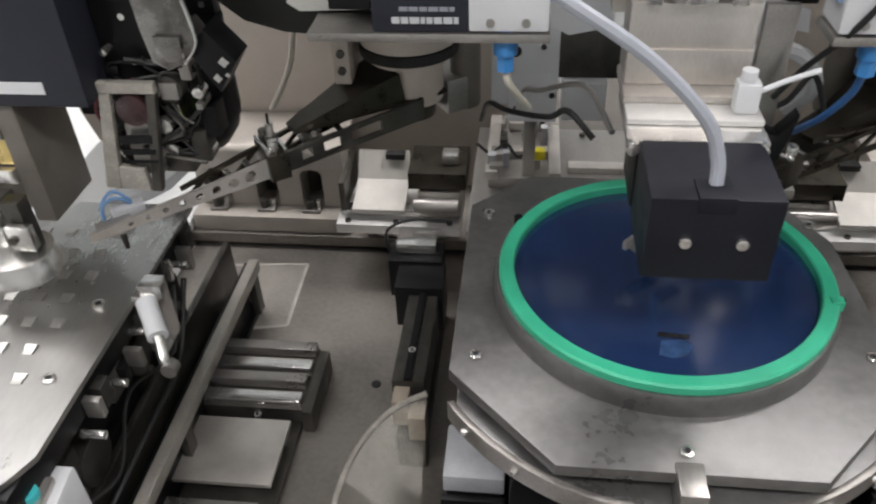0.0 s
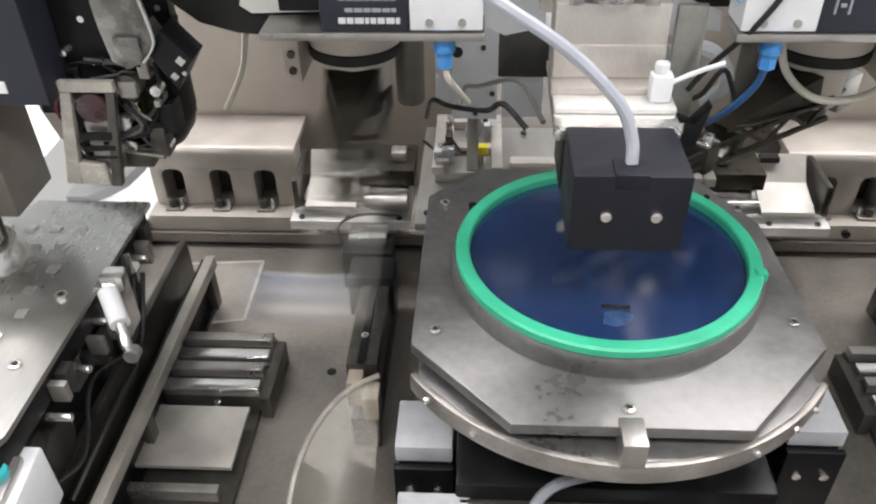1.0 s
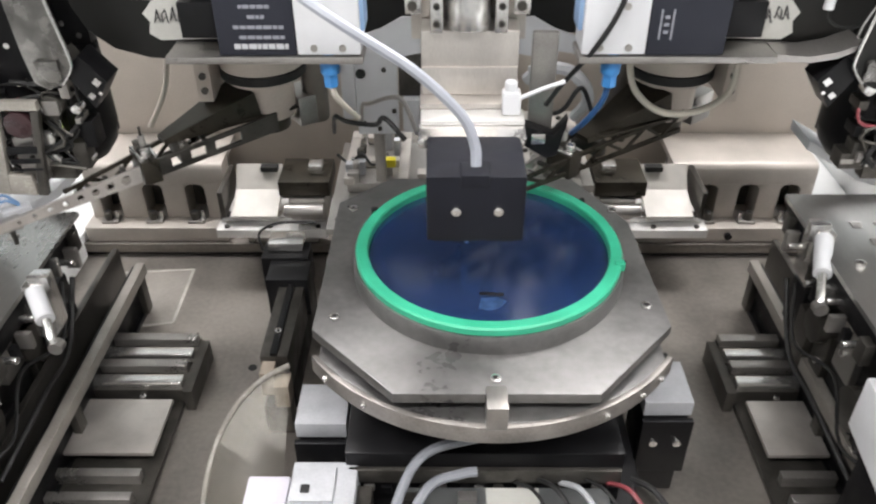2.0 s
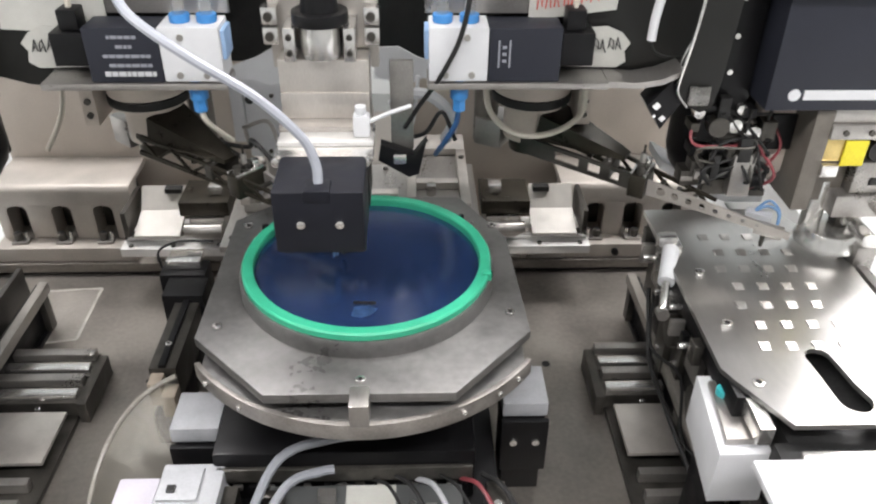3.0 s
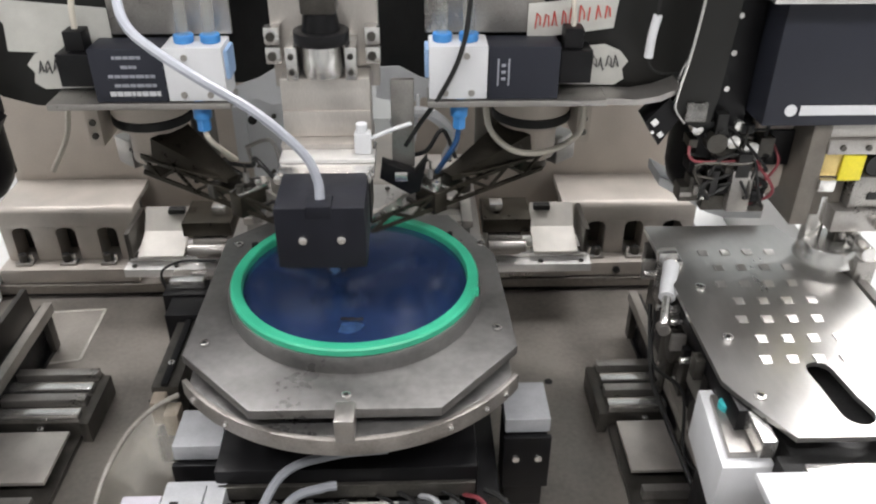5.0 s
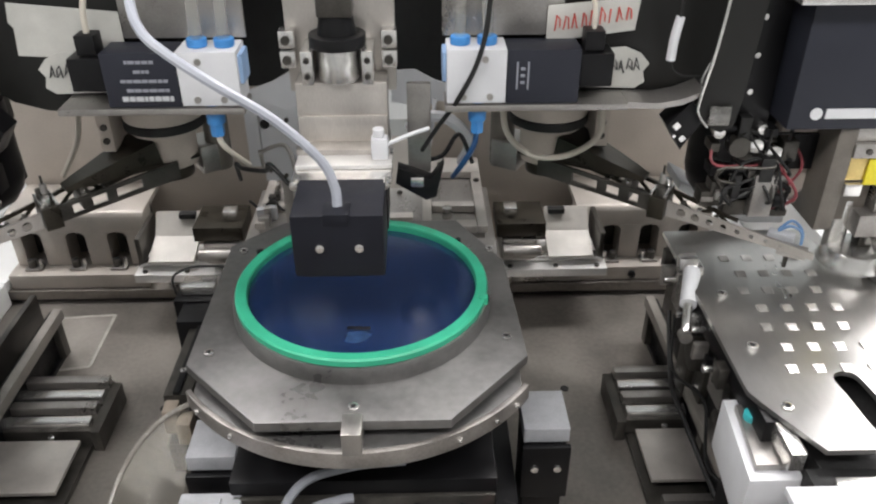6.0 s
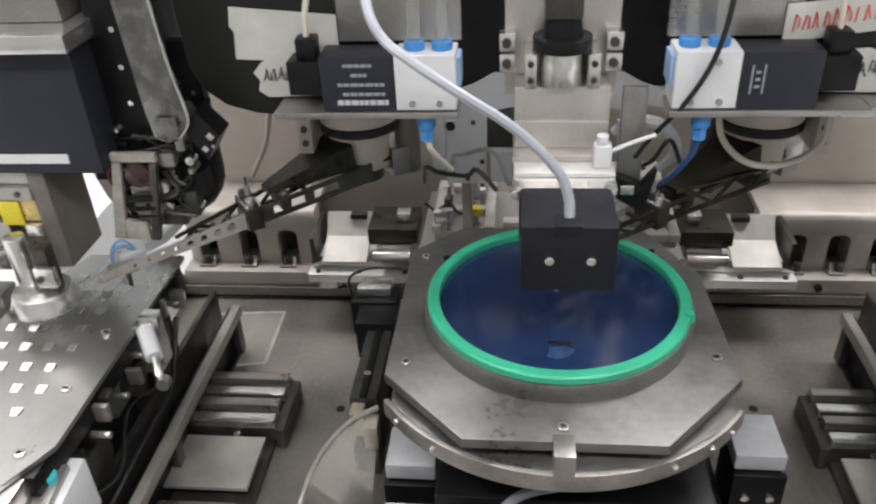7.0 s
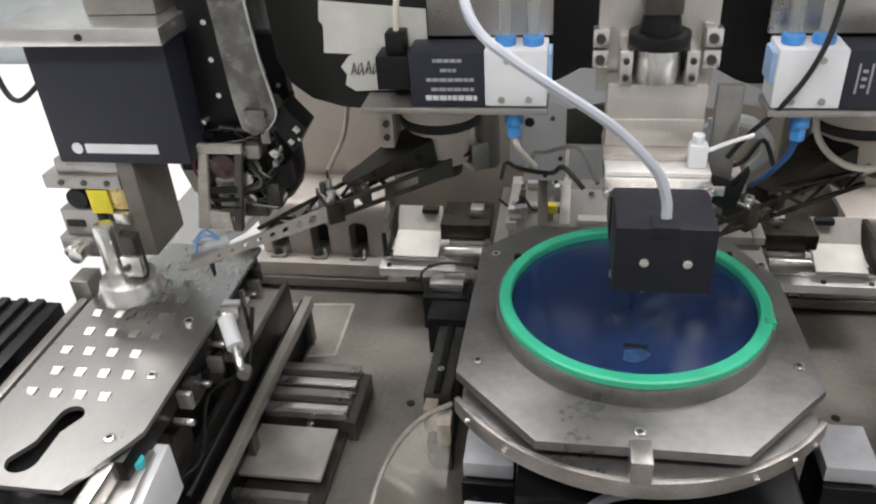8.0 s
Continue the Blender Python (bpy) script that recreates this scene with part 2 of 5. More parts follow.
# ---- room and machine bed ----
def room():
    solid("floor", bx(B(), -3, 3, -3, 3, -0.95, -0.90, 0), FLOORM, "grey painted workshop floor", "floor", kind="structure")
    solid("ceiling", bx(B(), -3, 3, -3, 3, 1.90, 1.95, 0), WALL, "white workshop ceiling", "ceiling", kind="structure")
    for n, b in (("wall_north", (-3, 3, 3, 3.1)), ("wall_south", (-3, 3, -3.1, -3)), ("wall_east", (3, 3.1, -3, 3)), ("wall_west", (-3.1, -3, -3, 3))):
        solid(n, bx(B(), *b, -0.9, 1.9, 0), WALL, "plain white workshop wall", "wall", kind="structure")
    for x, y, d, w in LAMPS:
        t = thing("unseen_ceiling_light", "unseen long ceiling light with a diffuser, added to light the machine", "light", (x, y, 1.90), "ceiling lights")
        part("housing", bx(B(), x - 0.62, x + 0.62, y - d / 2 - 0.02, y + d / 2 + 0.02, 1.875, 1.899, 0.004), WHITE, t)
        part("diffuser", bx(B(), x - 0.6, x + 0.6, y - d / 2, y + d / 2, 1.869, 1.8745, 0), TUBELIGHT if d < 0.5 else PLATEGLOW, t)


room()


def bed():
    solid("machine_bed", bx(B(), -0.62, 0.62, -0.75, 0.72, -0.05, 0.0, 0.003), BED, "taupe ground metal bed of the machine", "machine bed", kind="structure")
    solid("machine_cabinet", bx(B(), -0.60, 0.60, -0.73, 0.70, -0.9, -0.054, 0.005), WALL, "pale cabinet under the machine bed", "cabinet", kind="structure")
    solid("rear_ledge", bx(B(), -0.60, 0.60, 0.264, 0.70, 0.005, 0.017, 0.001), BED, "raised taupe metal ledge at the rear of the bed", "ledge", kind="structure")
    solid("ledge_gap", bx(B(), -0.60, 0.60, 0.268, 0.69, 0.0005, 0.0045, 0), DEEP, "dark joint under the ledge", "joint", kind="structure")
    for s in (-1, 1):
        x0 = 0.47 if s > 0 else 0.50
        solid("side_cover", bx(B(), s * x0, s * 1.1, -0.45, 0.735, 0.004, 0.118, 0.004), WALL, "white painted cover beside the strip track", "cover", kind="structure")
        solid("rear_guard", bx(B(), s * 0.30, s * 1.1, 0.74, 0.76, 0.0, 0.92, 0.003), GUARD, "white painted rear guard of the machine", "guard", kind="structure")
        solid("low_cover", bx(B(), s * 0.425, s * (x0 - 0.002), 0.08, 0.262, 0.0005, 0.030, 0.002), WALL, "low white cover beside the slotted block", "cover", kind="structure")
        solid("low_cover", bx(B(), s * 0.425, s * (x0 - 0.002), 0.2625, 0.735, 0.0175, 0.030, 0.002), WALL, "low white cover on the rear ledge", "cover", kind="structure")
    # Black sheet stands in for the dark machine interior behind the column.
    solid("dark_backdrop", bx(B(), -0.118, 0.118, 0.20, 0.215, 0.285, 0.62, 0.002), DEEP, "black backdrop for the dark interior behind the camera column", "cover", kind="structure")
    for x, y in ((-0.201, 0.0815), (0.196, 0.0995)):
        solid("bed_hole", cy(B(), (x, y, 0.0003), 0.0042, 0.0005, "z", 18), DEEP, "small dark hole in the bed", "hole", kind="structure")
    pts = [(-0.373, 0.232), (-0.298, 0.238), (-0.296, 0.147), (-0.349, 0.138)]
    bm = B()
    for (xa, ya), (xb, yb) in zip(pts, pts[1:]):
        d = Vector((xb - xa, yb - ya, 0)).normalized()
        n = Vector((-d.y, d.x, 0)) * 0.0016
        prism(bm, [(xa - n.x, ya - n.y), (xb - n.x, yb - n.y), (xb + n.x, yb + n.y), (xa + n.x, ya + n.y)], 0.0003, 0.0007)
    solid("worn_patch", prism(B(), pts, 0.0001, 0.0003), BEDPALE, "paler worn patch on the bed", "mark", kind="structure")
    solid("worn_outline", bm, MARK, "pale worn outline on the bed", "mark", kind="structure")


bed()


# ---- wafer table, which steps sideways ----
def wafer_table():
    t = thing("wafer_table", "steel wafer table with a green ring and blue film", "wafer table", (0, 0, 0.15), local=True)
    k = 0.15
    out = [(-0.063, -0.133), (0.063, -0.133), (0.120, -0.070), (0.115, 0.055), (0.078, 0.125), (-0.078, 0.125), (-0.119, 0.085), (-0.120, -0.074)]
    part("top_plate", prism(B(), out, 0.174 - k, 0.182 - k, bev=0.0012), TABLE, t, "worn grey steel plate with cut corners")
    arc = [(0.1425 * math.sin(radians(a)), -0.1425 * math.cos(radians(a))) for a in range(-54, 55, 3)]
    part("lower_disc", prism(B(), arc + [(0.119, 0.06), (0.07, 0.12), (-0.07, 0.12), (-0.119, 0.06)], 0.156 - k, 0.165 - k, bev=0.0012), TABLE, t, "round-fronted steel disc under the plate")
    def bow(r):
        return [(r * math.sin(radians(a)), -r * math.cos(radians(a))) for a in range(-55, 56, 2)]
    part("rim_band", prism(B(), bow(0.1468) + bow(0.1428)[::-1], 0.1535 - k, 0.1672 - k, bev=0.0008), RIM, t, "pale worn steel band round the disc")
    part("spacer_ring", lathe(B(), [(0.095, 0.165 - k), (0.112, 0.165 - k), (0.112, 0.174 - k), (0.095, 0.174 - k)], 64), BLACK, t)
    part("collar", lathe(B(), [(0.088, 0.182 - k), (0.0985, 0.182 - k), (0.0985, 0.1925 - k), (0.0972, 0.1955 - k), (0.088, 0.1955 - k)], 128), TABLE, t, "grey steel collar")
    part("expander_ring", lathe(B(), [(0.0870, 0.1935 - k), (0.0870, 0.2000 - k), (0.0878, 0.2012 - k), (0.0947, 0.2012 - k), (0.0960, 0.2000 - k), (0.0960, 0.1957 - k)], 128), GREEN, t, "bright green plastic expander ring")
    part("film", cy(B(), (0, 0, 0.1948 - k), 0.0869, 0.0006, "z", 96), FILM, t, "glossy dark blue stretched film")
    for a, sz in ((152, 0.0030), (-14, 0.0018), (38, 0.0022)):
        x, y = 0.097 * math.cos(radians(a)), 0.097 * math.sin(radians(a))
        part("lug", cy(B(), (x, y, 0.1985 - k), sz, 0.006, "z", 12, bev=0.0006), BLACK, t)
    part("ring_joint", bx(B(), 0.0875, 0.0945, -0.028, -0.022, 0.1958 - k, 0.2022 - k, 0.0006), GREEN, t)
    part("front_tab", bx(B(), -0.0065, 0.0065, -0.1475, -0.128, 0.166 - k, 0.1845 - k, 0.001), STEEL, t)
    for x, y in ((0, -0.121), (-0.106, -0.063), (0.104, 0.072), (-0.106, 0.074), (0.107, -0.05)):
        screw(t, (x, y, 0.1832 - k), 0.0036, "z", BRIGHT, 0.0024)
    for a in (-62, -50, -42, 222, 236):
        x, y = 0.1478 * math.cos(radians(a)), 0.1478 * math.sin(radians(a))
        part("rim_screw", cy(B(), (x, y, 0.161 - k), 0.0018, 0.002, "z", 10), BRIGHT, t)
    for x, y in ((0.0, -0.053), (-0.0055, -0.0525), (0.0058, -0.0535)):
        part("die", bx(B(), x - 0.0026, x + 0.0026, y - 0.0016, y + 0.0016, 0.1951 - k, 0.1958 - k, 0), DEEP, t)
    # Light coming up through the film is put into this patch's paler colour.
    part("glow_patch", prism(B(), [(-0.009, -0.068), (-0.002, -0.070), (0.006, -0.067), (0.010, -0.060), (0.004, -0.056), (-0.007, -0.057)], 0.1951 - k, 0.1953 - k), FILMGLOW, t, "pale patch of film coloured as if lit from below")
    return t


TABLE_OB = wafer_table()


def stage():
    t = thing("xy_stage", "black cross slide with pale blocks under the wafer table", "slide", (0, -0.02, 0.0))
    part("slide_base", bx(B(), -0.105, 0.125, -0.20, 0.10, 0.001, 0.060, 0.003), BLACK, t)
    part("slide_top", bx(B(), -0.085, 0.105, -0.115, 0.09, 0.060, 0.110, 0.003), BLACK, t)
    part("pedestal", cy(B(), (0.008, 0, 0.1335), 0.07, 0.046, "z", 48), DARKMET, t)
    for x0, x1, y0, y1 in ((-0.125, -0.088, -0.080, -0.040), (0.131, 0.167, -0.058, -0.014)):
        b = part("end_block", bx(B(), x0, x1, y0, y1, 0.086, 0.100, 0.001), PALE, t, "pale end block")
        part("end_plate", bx(B(), x0 - 0.001, x1 + 0.001, y0 - 0.006, y0 - 0.001, 0.03, 0.0855, 0.001), BLACK, t)
        for dx in (0.25, 0.75):
            part("bolt", cy(B(), (x0 + dx * (x1 - x0), y0 - 0.007, 0.064), 0.003, 0.003, "y", 12), BRIGHT, t)
        part("foot", bx(B(), x0 + 0.002, x1 - 0.002, y0, y1, 0.001, 0.0858, 0.001), BLACK, t)
    part("cover", bx(B(), -0.045, 0.095, -0.205, -0.120, 0.062, 0.082, 0.002), COOLGREY, t, "cool grey cover with a white label")
    part("cover_label", bx(B(), 0.011, 0.047, -0.152, -0.1215, 0.0822, 0.0828, 0), PAPER, t)
    for i in range(4):
        part("print_bar", bx(B(), -0.040, -0.035, -0.196 + 0.008 * i, -0.191 + 0.008 * i, 0.0822, 0.0826, 0), INK, t)
    part("side_box", bx(B(), -0.120, -0.076, -0.150, -0.112, 0.066, 0.098, 0.0015), PALE, t, "small white connector box")
    r = random.Random(4)
    for k in range(26):
        x, y = -0.08 + 0.19 * r.random(), -0.20 + 0.07 * r.random()
        z = 0.0605 if y > -0.12 or x < -0.045 or x > 0.095 else 0.0825
        w = 0.0025 + 0.006 * r.random()
        if k % 3:
            part("fitting", bx(B(), x - w, x + w, y - 0.004, y + 0.003, z, z + 0.003 + 0.008 * r.random(), 0.0006), (BLACK, DARKMET, STEEL)[k % 3], t)
        else:
            part("bolt", cy(B(), (x, y, z + 0.0018), 0.0028, 0.0036, "z", 12, bev=0.0004), BRIGHT, t)
    for k in range(6):
        x = 0.03 + 0.016 * k
        part("lead", sweep(B(), [(x, -0.118, 0.085 + 0.004 * (k % 2)), (x + 0.012, -0.132, 0.094), (x + 0.022, -0.15, 0.088), (x + 0.03, -0.175, 0.076), (x + 0.03, -0.2, 0.064)], 0.0013 + 0.0004 * (k % 3), 6, 5), (DEEP, DEEP, PALE, DEEP, RED, DEEP)[k], t)
    r = random.Random(17)
    for k in range(14):
        x = -0.075 + 0.013 * k + 0.004 * r.random()
        part("clip", bx(B(), x, x + 0.004 + 0.004 * r.random(), -0.119, -0.1155, 0.066 + 0.01 * r.random(), 0.080, 0.0005), (STEEL, BLACK, BRIGHT, DARKMET)[k % 4], t)
    for x in (-0.080, 0.112):
        part("side_bracket", bx(B(), x, x + 0.014, -0.165, -0.124, 0.0605, 0.088, 0.001), DARKMET, t)
        part("bracket_bolt", cy(B(), (x + 0.007, -0.146, 0.0895), 0.003, 0.003, "z", 12), BRIGHT, t)
    part("rear_bar", bx(B(), -0.083, 0.103, -0.1195, -0.1155, 0.085, 0.098, 0.001), DARKMET, t)
    part("box_socket", bx(B(), -0.098, -0.086, -0.1515, -0.1503, 0.078, 0.09, 0.0005), DEEP, t)
    part("box_lid", bx(B(), -0.118, -0.090, -0.146, -0.118, 0.0982, 0.1005, 0.0005), PALE, t)
    part("front_box", bx(B(), -0.150, -0.1215, -0.180, -0.121, 0.070, 0.094, 0.0015), LILAC, t, "pale lilac connector box")
    part("box_plug", bx(B(), -0.143, -0.134, -0.162, -0.152, 0.0942, 0.0965, 0.0006), DEEP, t)
    part("box_key", bx(B(), -0.112, -0.106, -0.140, -0.134, 0.1007, 0.1022, 0.0004), DEEP, t)
    part("front_stand", bx(B(), -0.147, -0.125, -0.175, -0.125, 0.001, 0.0698, 0.001), BLACK, t)
    part("box_stand", bx(B(), -0.116, -0.080, -0.146, -0.116, 0.001, 0.066, 0.001), BLACK, t)


stage()


def cable(name, label, pts, r, material, steps=6):
    return solid(name, sweep(B(), pts, r, 8, steps), material, label, "cable" if "cable" in name else "hose")


cable("grey_hose", "grey air hose bent under the wafer table", [(-0.075, -0.21, 0.07), (-0.055, -0.165, 0.092), (-0.035, -0.125, 0.115), (0.0, -0.112, 0.121), (0.04, -0.108, 0.122)], 0.0034, DULLHOSE)
cable("grey_hose", "second grey air hose bent under the wafer table", [(-0.070, -0.215, 0.07), (-0.047, -0.172, 0.090), (-0.028, -0.139, 0.105), (-0.006, -0.130, 0.108), (0.004, -0.128, 0.108)], 0.0034, DULLHOSE)
cable("thin_cable", "thin white cable by the connector box", [(-0.082, -0.150, 0.088), (-0.072, -0.158, 0.092), (-0.060, -0.178, 0.085), (-0.055, -0.20, 0.07)], 0.0013, WHITE)


# ---- vision column over the wafer ----
def vision_column():
    t = thing("vision_column", "steel camera column with a black light head", "camera column", (0, 0.05, 0.26))
    part("back_plate", bx(B(), -0.040, 0.037, 0.052, 0.064, 0.335, 0.47, 0.001), COLUMN, t, "brushed steel back plate")
    part("front_plate", bx(B(), -0.033, 0.031, 0.026, 0.051, 0.3073, 0.350, 0.0015), COLUMN, t)
    part("seam_plate", bx(B(), -0.0325, 0.0305, 0.0235, 0.0258, 0.3073, 0.3265, 0.0006), COLUMN, t)
    for x in (-0.0385, 0.0325):
        for z in (0.362, 0.376):
            p = part("clamp_pad", bx(B(), x - 0.005, x + 0.006, 0.040, 0.0515, z - 0.0062, z + 0.0062, 0.0012), BRIGHT, t)
            part("clamp_screw", cy(B(), (x, 0.0395, z), 0.0032, 0.003, "y", 14), DARKMET, p)
    for x in (-0.0225, 0.0185):
        part("clamp", bx(B(), x - 0.004, x + 0.004, 0.020, 0.0515, 0.3505, 0.374, 0.001), BRIGHT, t)
        screw(t, (x, 0.0192, 0.368), 0.0022, "y", DARKMET, 0.002)
        screw(t, (x, 0.0192, 0.357), 0.0022, "y", DARKMET, 0.002)
    part("lens_barrel", cy(B(), (-0.002, 0.034, 0.3625), 0.0145, 0.023, "z", 48, bev=0.0008), BRIGHT, t, "chromed lens barrel")
    part("focus_ring", cy(B(), (-0.002, 0.034, 0.3785), 0.0195, 0.0085, "z", 48, bev=0.001), BLACK, t)
    part("focus_cone", cy(B(), (-0.002, 0.034, 0.389), 0.0135, 0.0125, "z", 48, r2=0.0115), BLACK, t)
    part("camera_body", bx(B(), -0.014, 0.010, 0.022, 0.046, 0.3955, 0.47, 0.002), DARKMET, t)
    part("upper_bracket", bx(B(), -0.034, 0.032, 0.010, 0.050, 0.3010, 0.3070, 0.0012), COLUMN, t, "bright steel bracket plate")
    part("lower_bracket", bx(B(), -0.034, 0.034, -0.0245, 0.030, 0.2965, 0.3003, 0.0010), BRIGHT, t)
    part("bracket_lip", bx(B(), -0.033, 0.034, -0.0085, 0.0095, 0.3005, 0.3035, 0.0008), SATIN, t)
    for x in (-0.031, 0.029):
        part("stud", cy(B(), (x, -0.0275, 0.2985), 0.0036, 0.006, "y", 18, bev=0.001), BRIGHT, t)
    h = part("light_head", bx(B(), -0.028, 0.030, -0.077, -0.026, 0.2575, 0.3020, 0.0015), HEADM, t, "blue-black square light head")
    part("head_foot", bx(B(), -0.024, 0.026, -0.073, -0.036, 0.2545, 0.2574, 0.0008), HEADM, h)
    part("head_rear", bx(B(), -0.029, 0.031, -0.0255, 0.012, 0.262, 0.2960, 0.001), BLACK, t)
    part("cable_socket", bx(B(), -0.008, 0.009, -0.0776, -0.060, 0.2945, 0.3032, 0.0015), HEADM, h)
    part("aperture", lathe(B(), [(0.006, 0.2535), (0.014, 0.2535), (0.014, 0.2544), (0.006, 0.2544)], 32, (0.001, -0.055, 0)), DARKMET, h)
    for x in (-0.0105, 0.0143):
        part("face_screw", cy(B(), (x, -0.0782, 0.2795), 0.0029, 0.0024, "y", 16, bev=0.0005), BRIGHT, h)
    part("air_fitting", bx(B(), 0.0195, 0.0315, -0.002, 0.0085, 0.3037, 0.3195, 0.002), WHITE, t, "white air fitting")
    part("fitting_cap", cy(B(), (0.0250, 0.0035, 0.3225), 0.0040, 0.006, "z", 16, bev=0.0006), WHITE, t)
    part("nozzle", sweep(B(), [(0.031, 0.003, 0.314), (0.045, 0.006, 0.319), (0.060, 0.010, 0.3225)], 0.0015, 8, 3), WHITE, t)
    return t


vision_column()
cable("white_hose", "thick milky white hose into the light head", [(0.001, -0.066, 0.303), (0.0, -0.063, 0.315), (-0.008, -0.061, 0.333), (-0.034, -0.058, 0.358), (-0.066, -0.056, 0.379), (-0.092, -0.046, 0.393), (-0.110, -0.034, 0.404), (-0.121, -0.012, 0.417), (-0.127, 0.02, 0.44), (-0.13, 0.06, 0.48)], 0.0032, HOSE)
cable("black_cable", "thin black cable beside the column", [(0.103, 0.03, 0.46), (0.101, 0.028, 0.40), (0.095, 0.03, 0.365), (0.082, 0.035, 0.335), (0.066, 0.05, 0.305), (0.055, 0.055, 0.285)], 0.0018, DEEP)


def valve(s):
    """A small air valve on its plate: white body inward, black coil outward."""
    t = thing("solenoid_valve", "white and black solenoid valve with blue air fittings", "valve", (s * 0.10, 0.05, 0.325), "air valves")
    part("body", bx(B(), s * 0.073, s * 0.1155, 0.036, 0.066, 0.330, 0.3695, 0.0015), WHITE, t, "white valve body")
    part("body_port", bx(B(), s * 0.070, s * 0.0735, 0.040, 0.062, 0.345, 0.366, 0.001), PALEBLUE, t)
    c = part("coil", bx(B(), s * 0.116, s * 0.168, 0.0375, 0.066, 0.329, 0.3685, 0.0012), NAVY, t, "blue-black coil with pale print")
    part("coil_plug", bx(B(), s * 0.1685, s * 0.192, 0.040, 0.064, 0.340, 0.364, 0.0012), BLACK, t)
    part("plug_socket", bx(B(), s * 0.171, s * 0.185, 0.044, 0.060, 0.3645, 0.379, 0.0015), BLACK, t)
    if s < 0:
        r = random.Random(3)
        for i, (a, b) in enumerate(((0.131, 0.151), (0.135, 0.146), (0.123, 0.156), (0.123, 0.154), (0.121, 0.157))):
            x = a
            while x < b - 0.001:
                w = min(0.0022 + 0.0035 * r.random(), b - x)
                z = 0.3612 - 0.0068 * i
                part("print_bar", bx(B(), s * x, s * (x + w), 0.0366, 0.0374, z, z + (0.0022 if i < 4 else 0.0034), 0), INK if i < 4 else PRINTW, c)
                x += w + 0.0008
    else:
        for x0, x1, z0, z1 in ((0.1225, 0.1237, 0.340, 0.360), (0.1255, 0.1285, 0.344, 0.346), (0.1255, 0.1285, 0.349, 0.351), (0.1255, 0.1285, 0.354, 0.356), (0.1303, 0.1315, 0.340, 0.360)):
            part("print_mark", bx(B(), x0, x1, 0.0366, 0.0374, z0, z1, 0), INK, c)
    for dx in (0.083, 0.102):
        f = part("fitting", cy(B(), (s * dx, 0.050, 0.3725), 0.0072, 0.006, "z", 20, bev=0.001), BLUE, t, "blue push-in air fitting")
        part("air_tube", sweep(B(), [(s * dx, 0.050, 0.375), (s * dx, 0.051, 0.40), (s * dx, 0.056, 0.48)], 0.0042, 10, 3), CLEAR, t)
    part("lower_fitting", cy(B(), (s * 0.096, 0.046, 0.3215), 0.0068, 0.016, "z", 18, bev=0.001), BLUE, t)
    part("fitting_nut", cy(B(), (s * 0.096, 0.046, 0.309), 0.0052, 0.010, "z", 6), BLUE, t)
    for dx, z in ((0.085, 0.3350), (0.104, 0.3350), (0.100, 0.3625)):
        part("body_screw", cy(B(), (s * dx, 0.0355, z), 0.0024, 0.0012, "y", 12), STEEL, t)
    part("mount_plate", bx(B(), s * 0.072, s * 0.205, 0.036, 0.0665, 0.3235, 0.3285, 0.0008), STEEL, t, "steel mounting plate")
    if s > 0:
        part("plate_lip", prism(B(), [(s * x, z) for x, z in ((0.2052, 0.3235), (0.228, 0.3225), (0.246, 0.3255), (0.262, 0.3335), (0.261, 0.3365), (0.245, 0.3300), (0.228, 0.3270), (0.2052, 0.3285))], 0.040, 0.0665, "y"), STEEL, t)
    part("torn_label", prism(B(), [(s * 0.150, 0.331), (s * 0.216, 0.3292), (s * 0.223, 0.334), (s * 0.221, 0.342), (s * 0.225, 0.348), (s * 0.218, 0.356), (s * 0.206, 0.361), (s * 0.165, 0.358)], 0.0664, 0.0672, "y"), PAPER, t, "torn paper label with scribbles")
    r = random.Random(14 + s)
    for i in range(4):
        x, z = 0.1965 + 0.0056 * i, 0.3405 + 0.002 * r.random()
        tops = [(x, z + 0.003 * r.random()), (x + 0.001, z + 0.010), (x + 0.0035, z + 0.009 * r.random()), (x + 0.0042, z + 0.001), (x + 0.001, z + 0.005)]
        for p, q in zip(tops, tops[1:]):
            part("scribble", prism(B(), [(s * p[0], p[1]), (s * (p[0] + 0.0008), p[1]), (s * (q[0] + 0.0008), q[1] + 0.0003), (s * q[0], q[1] + 0.0003)], 0.0655, 0.0662, "y"), BLKINK, t)
    part("wire", sweep(B(), [(s * 0.178, 0.052, 0.378), (s * 0.177, 0.053, 0.395), (s * 0.172, 0.056, 0.42), (s * 0.165, 0.06, 0.48)], 0.0022 if s < 0 else 0.0018, 8, 4), CREAM, t)


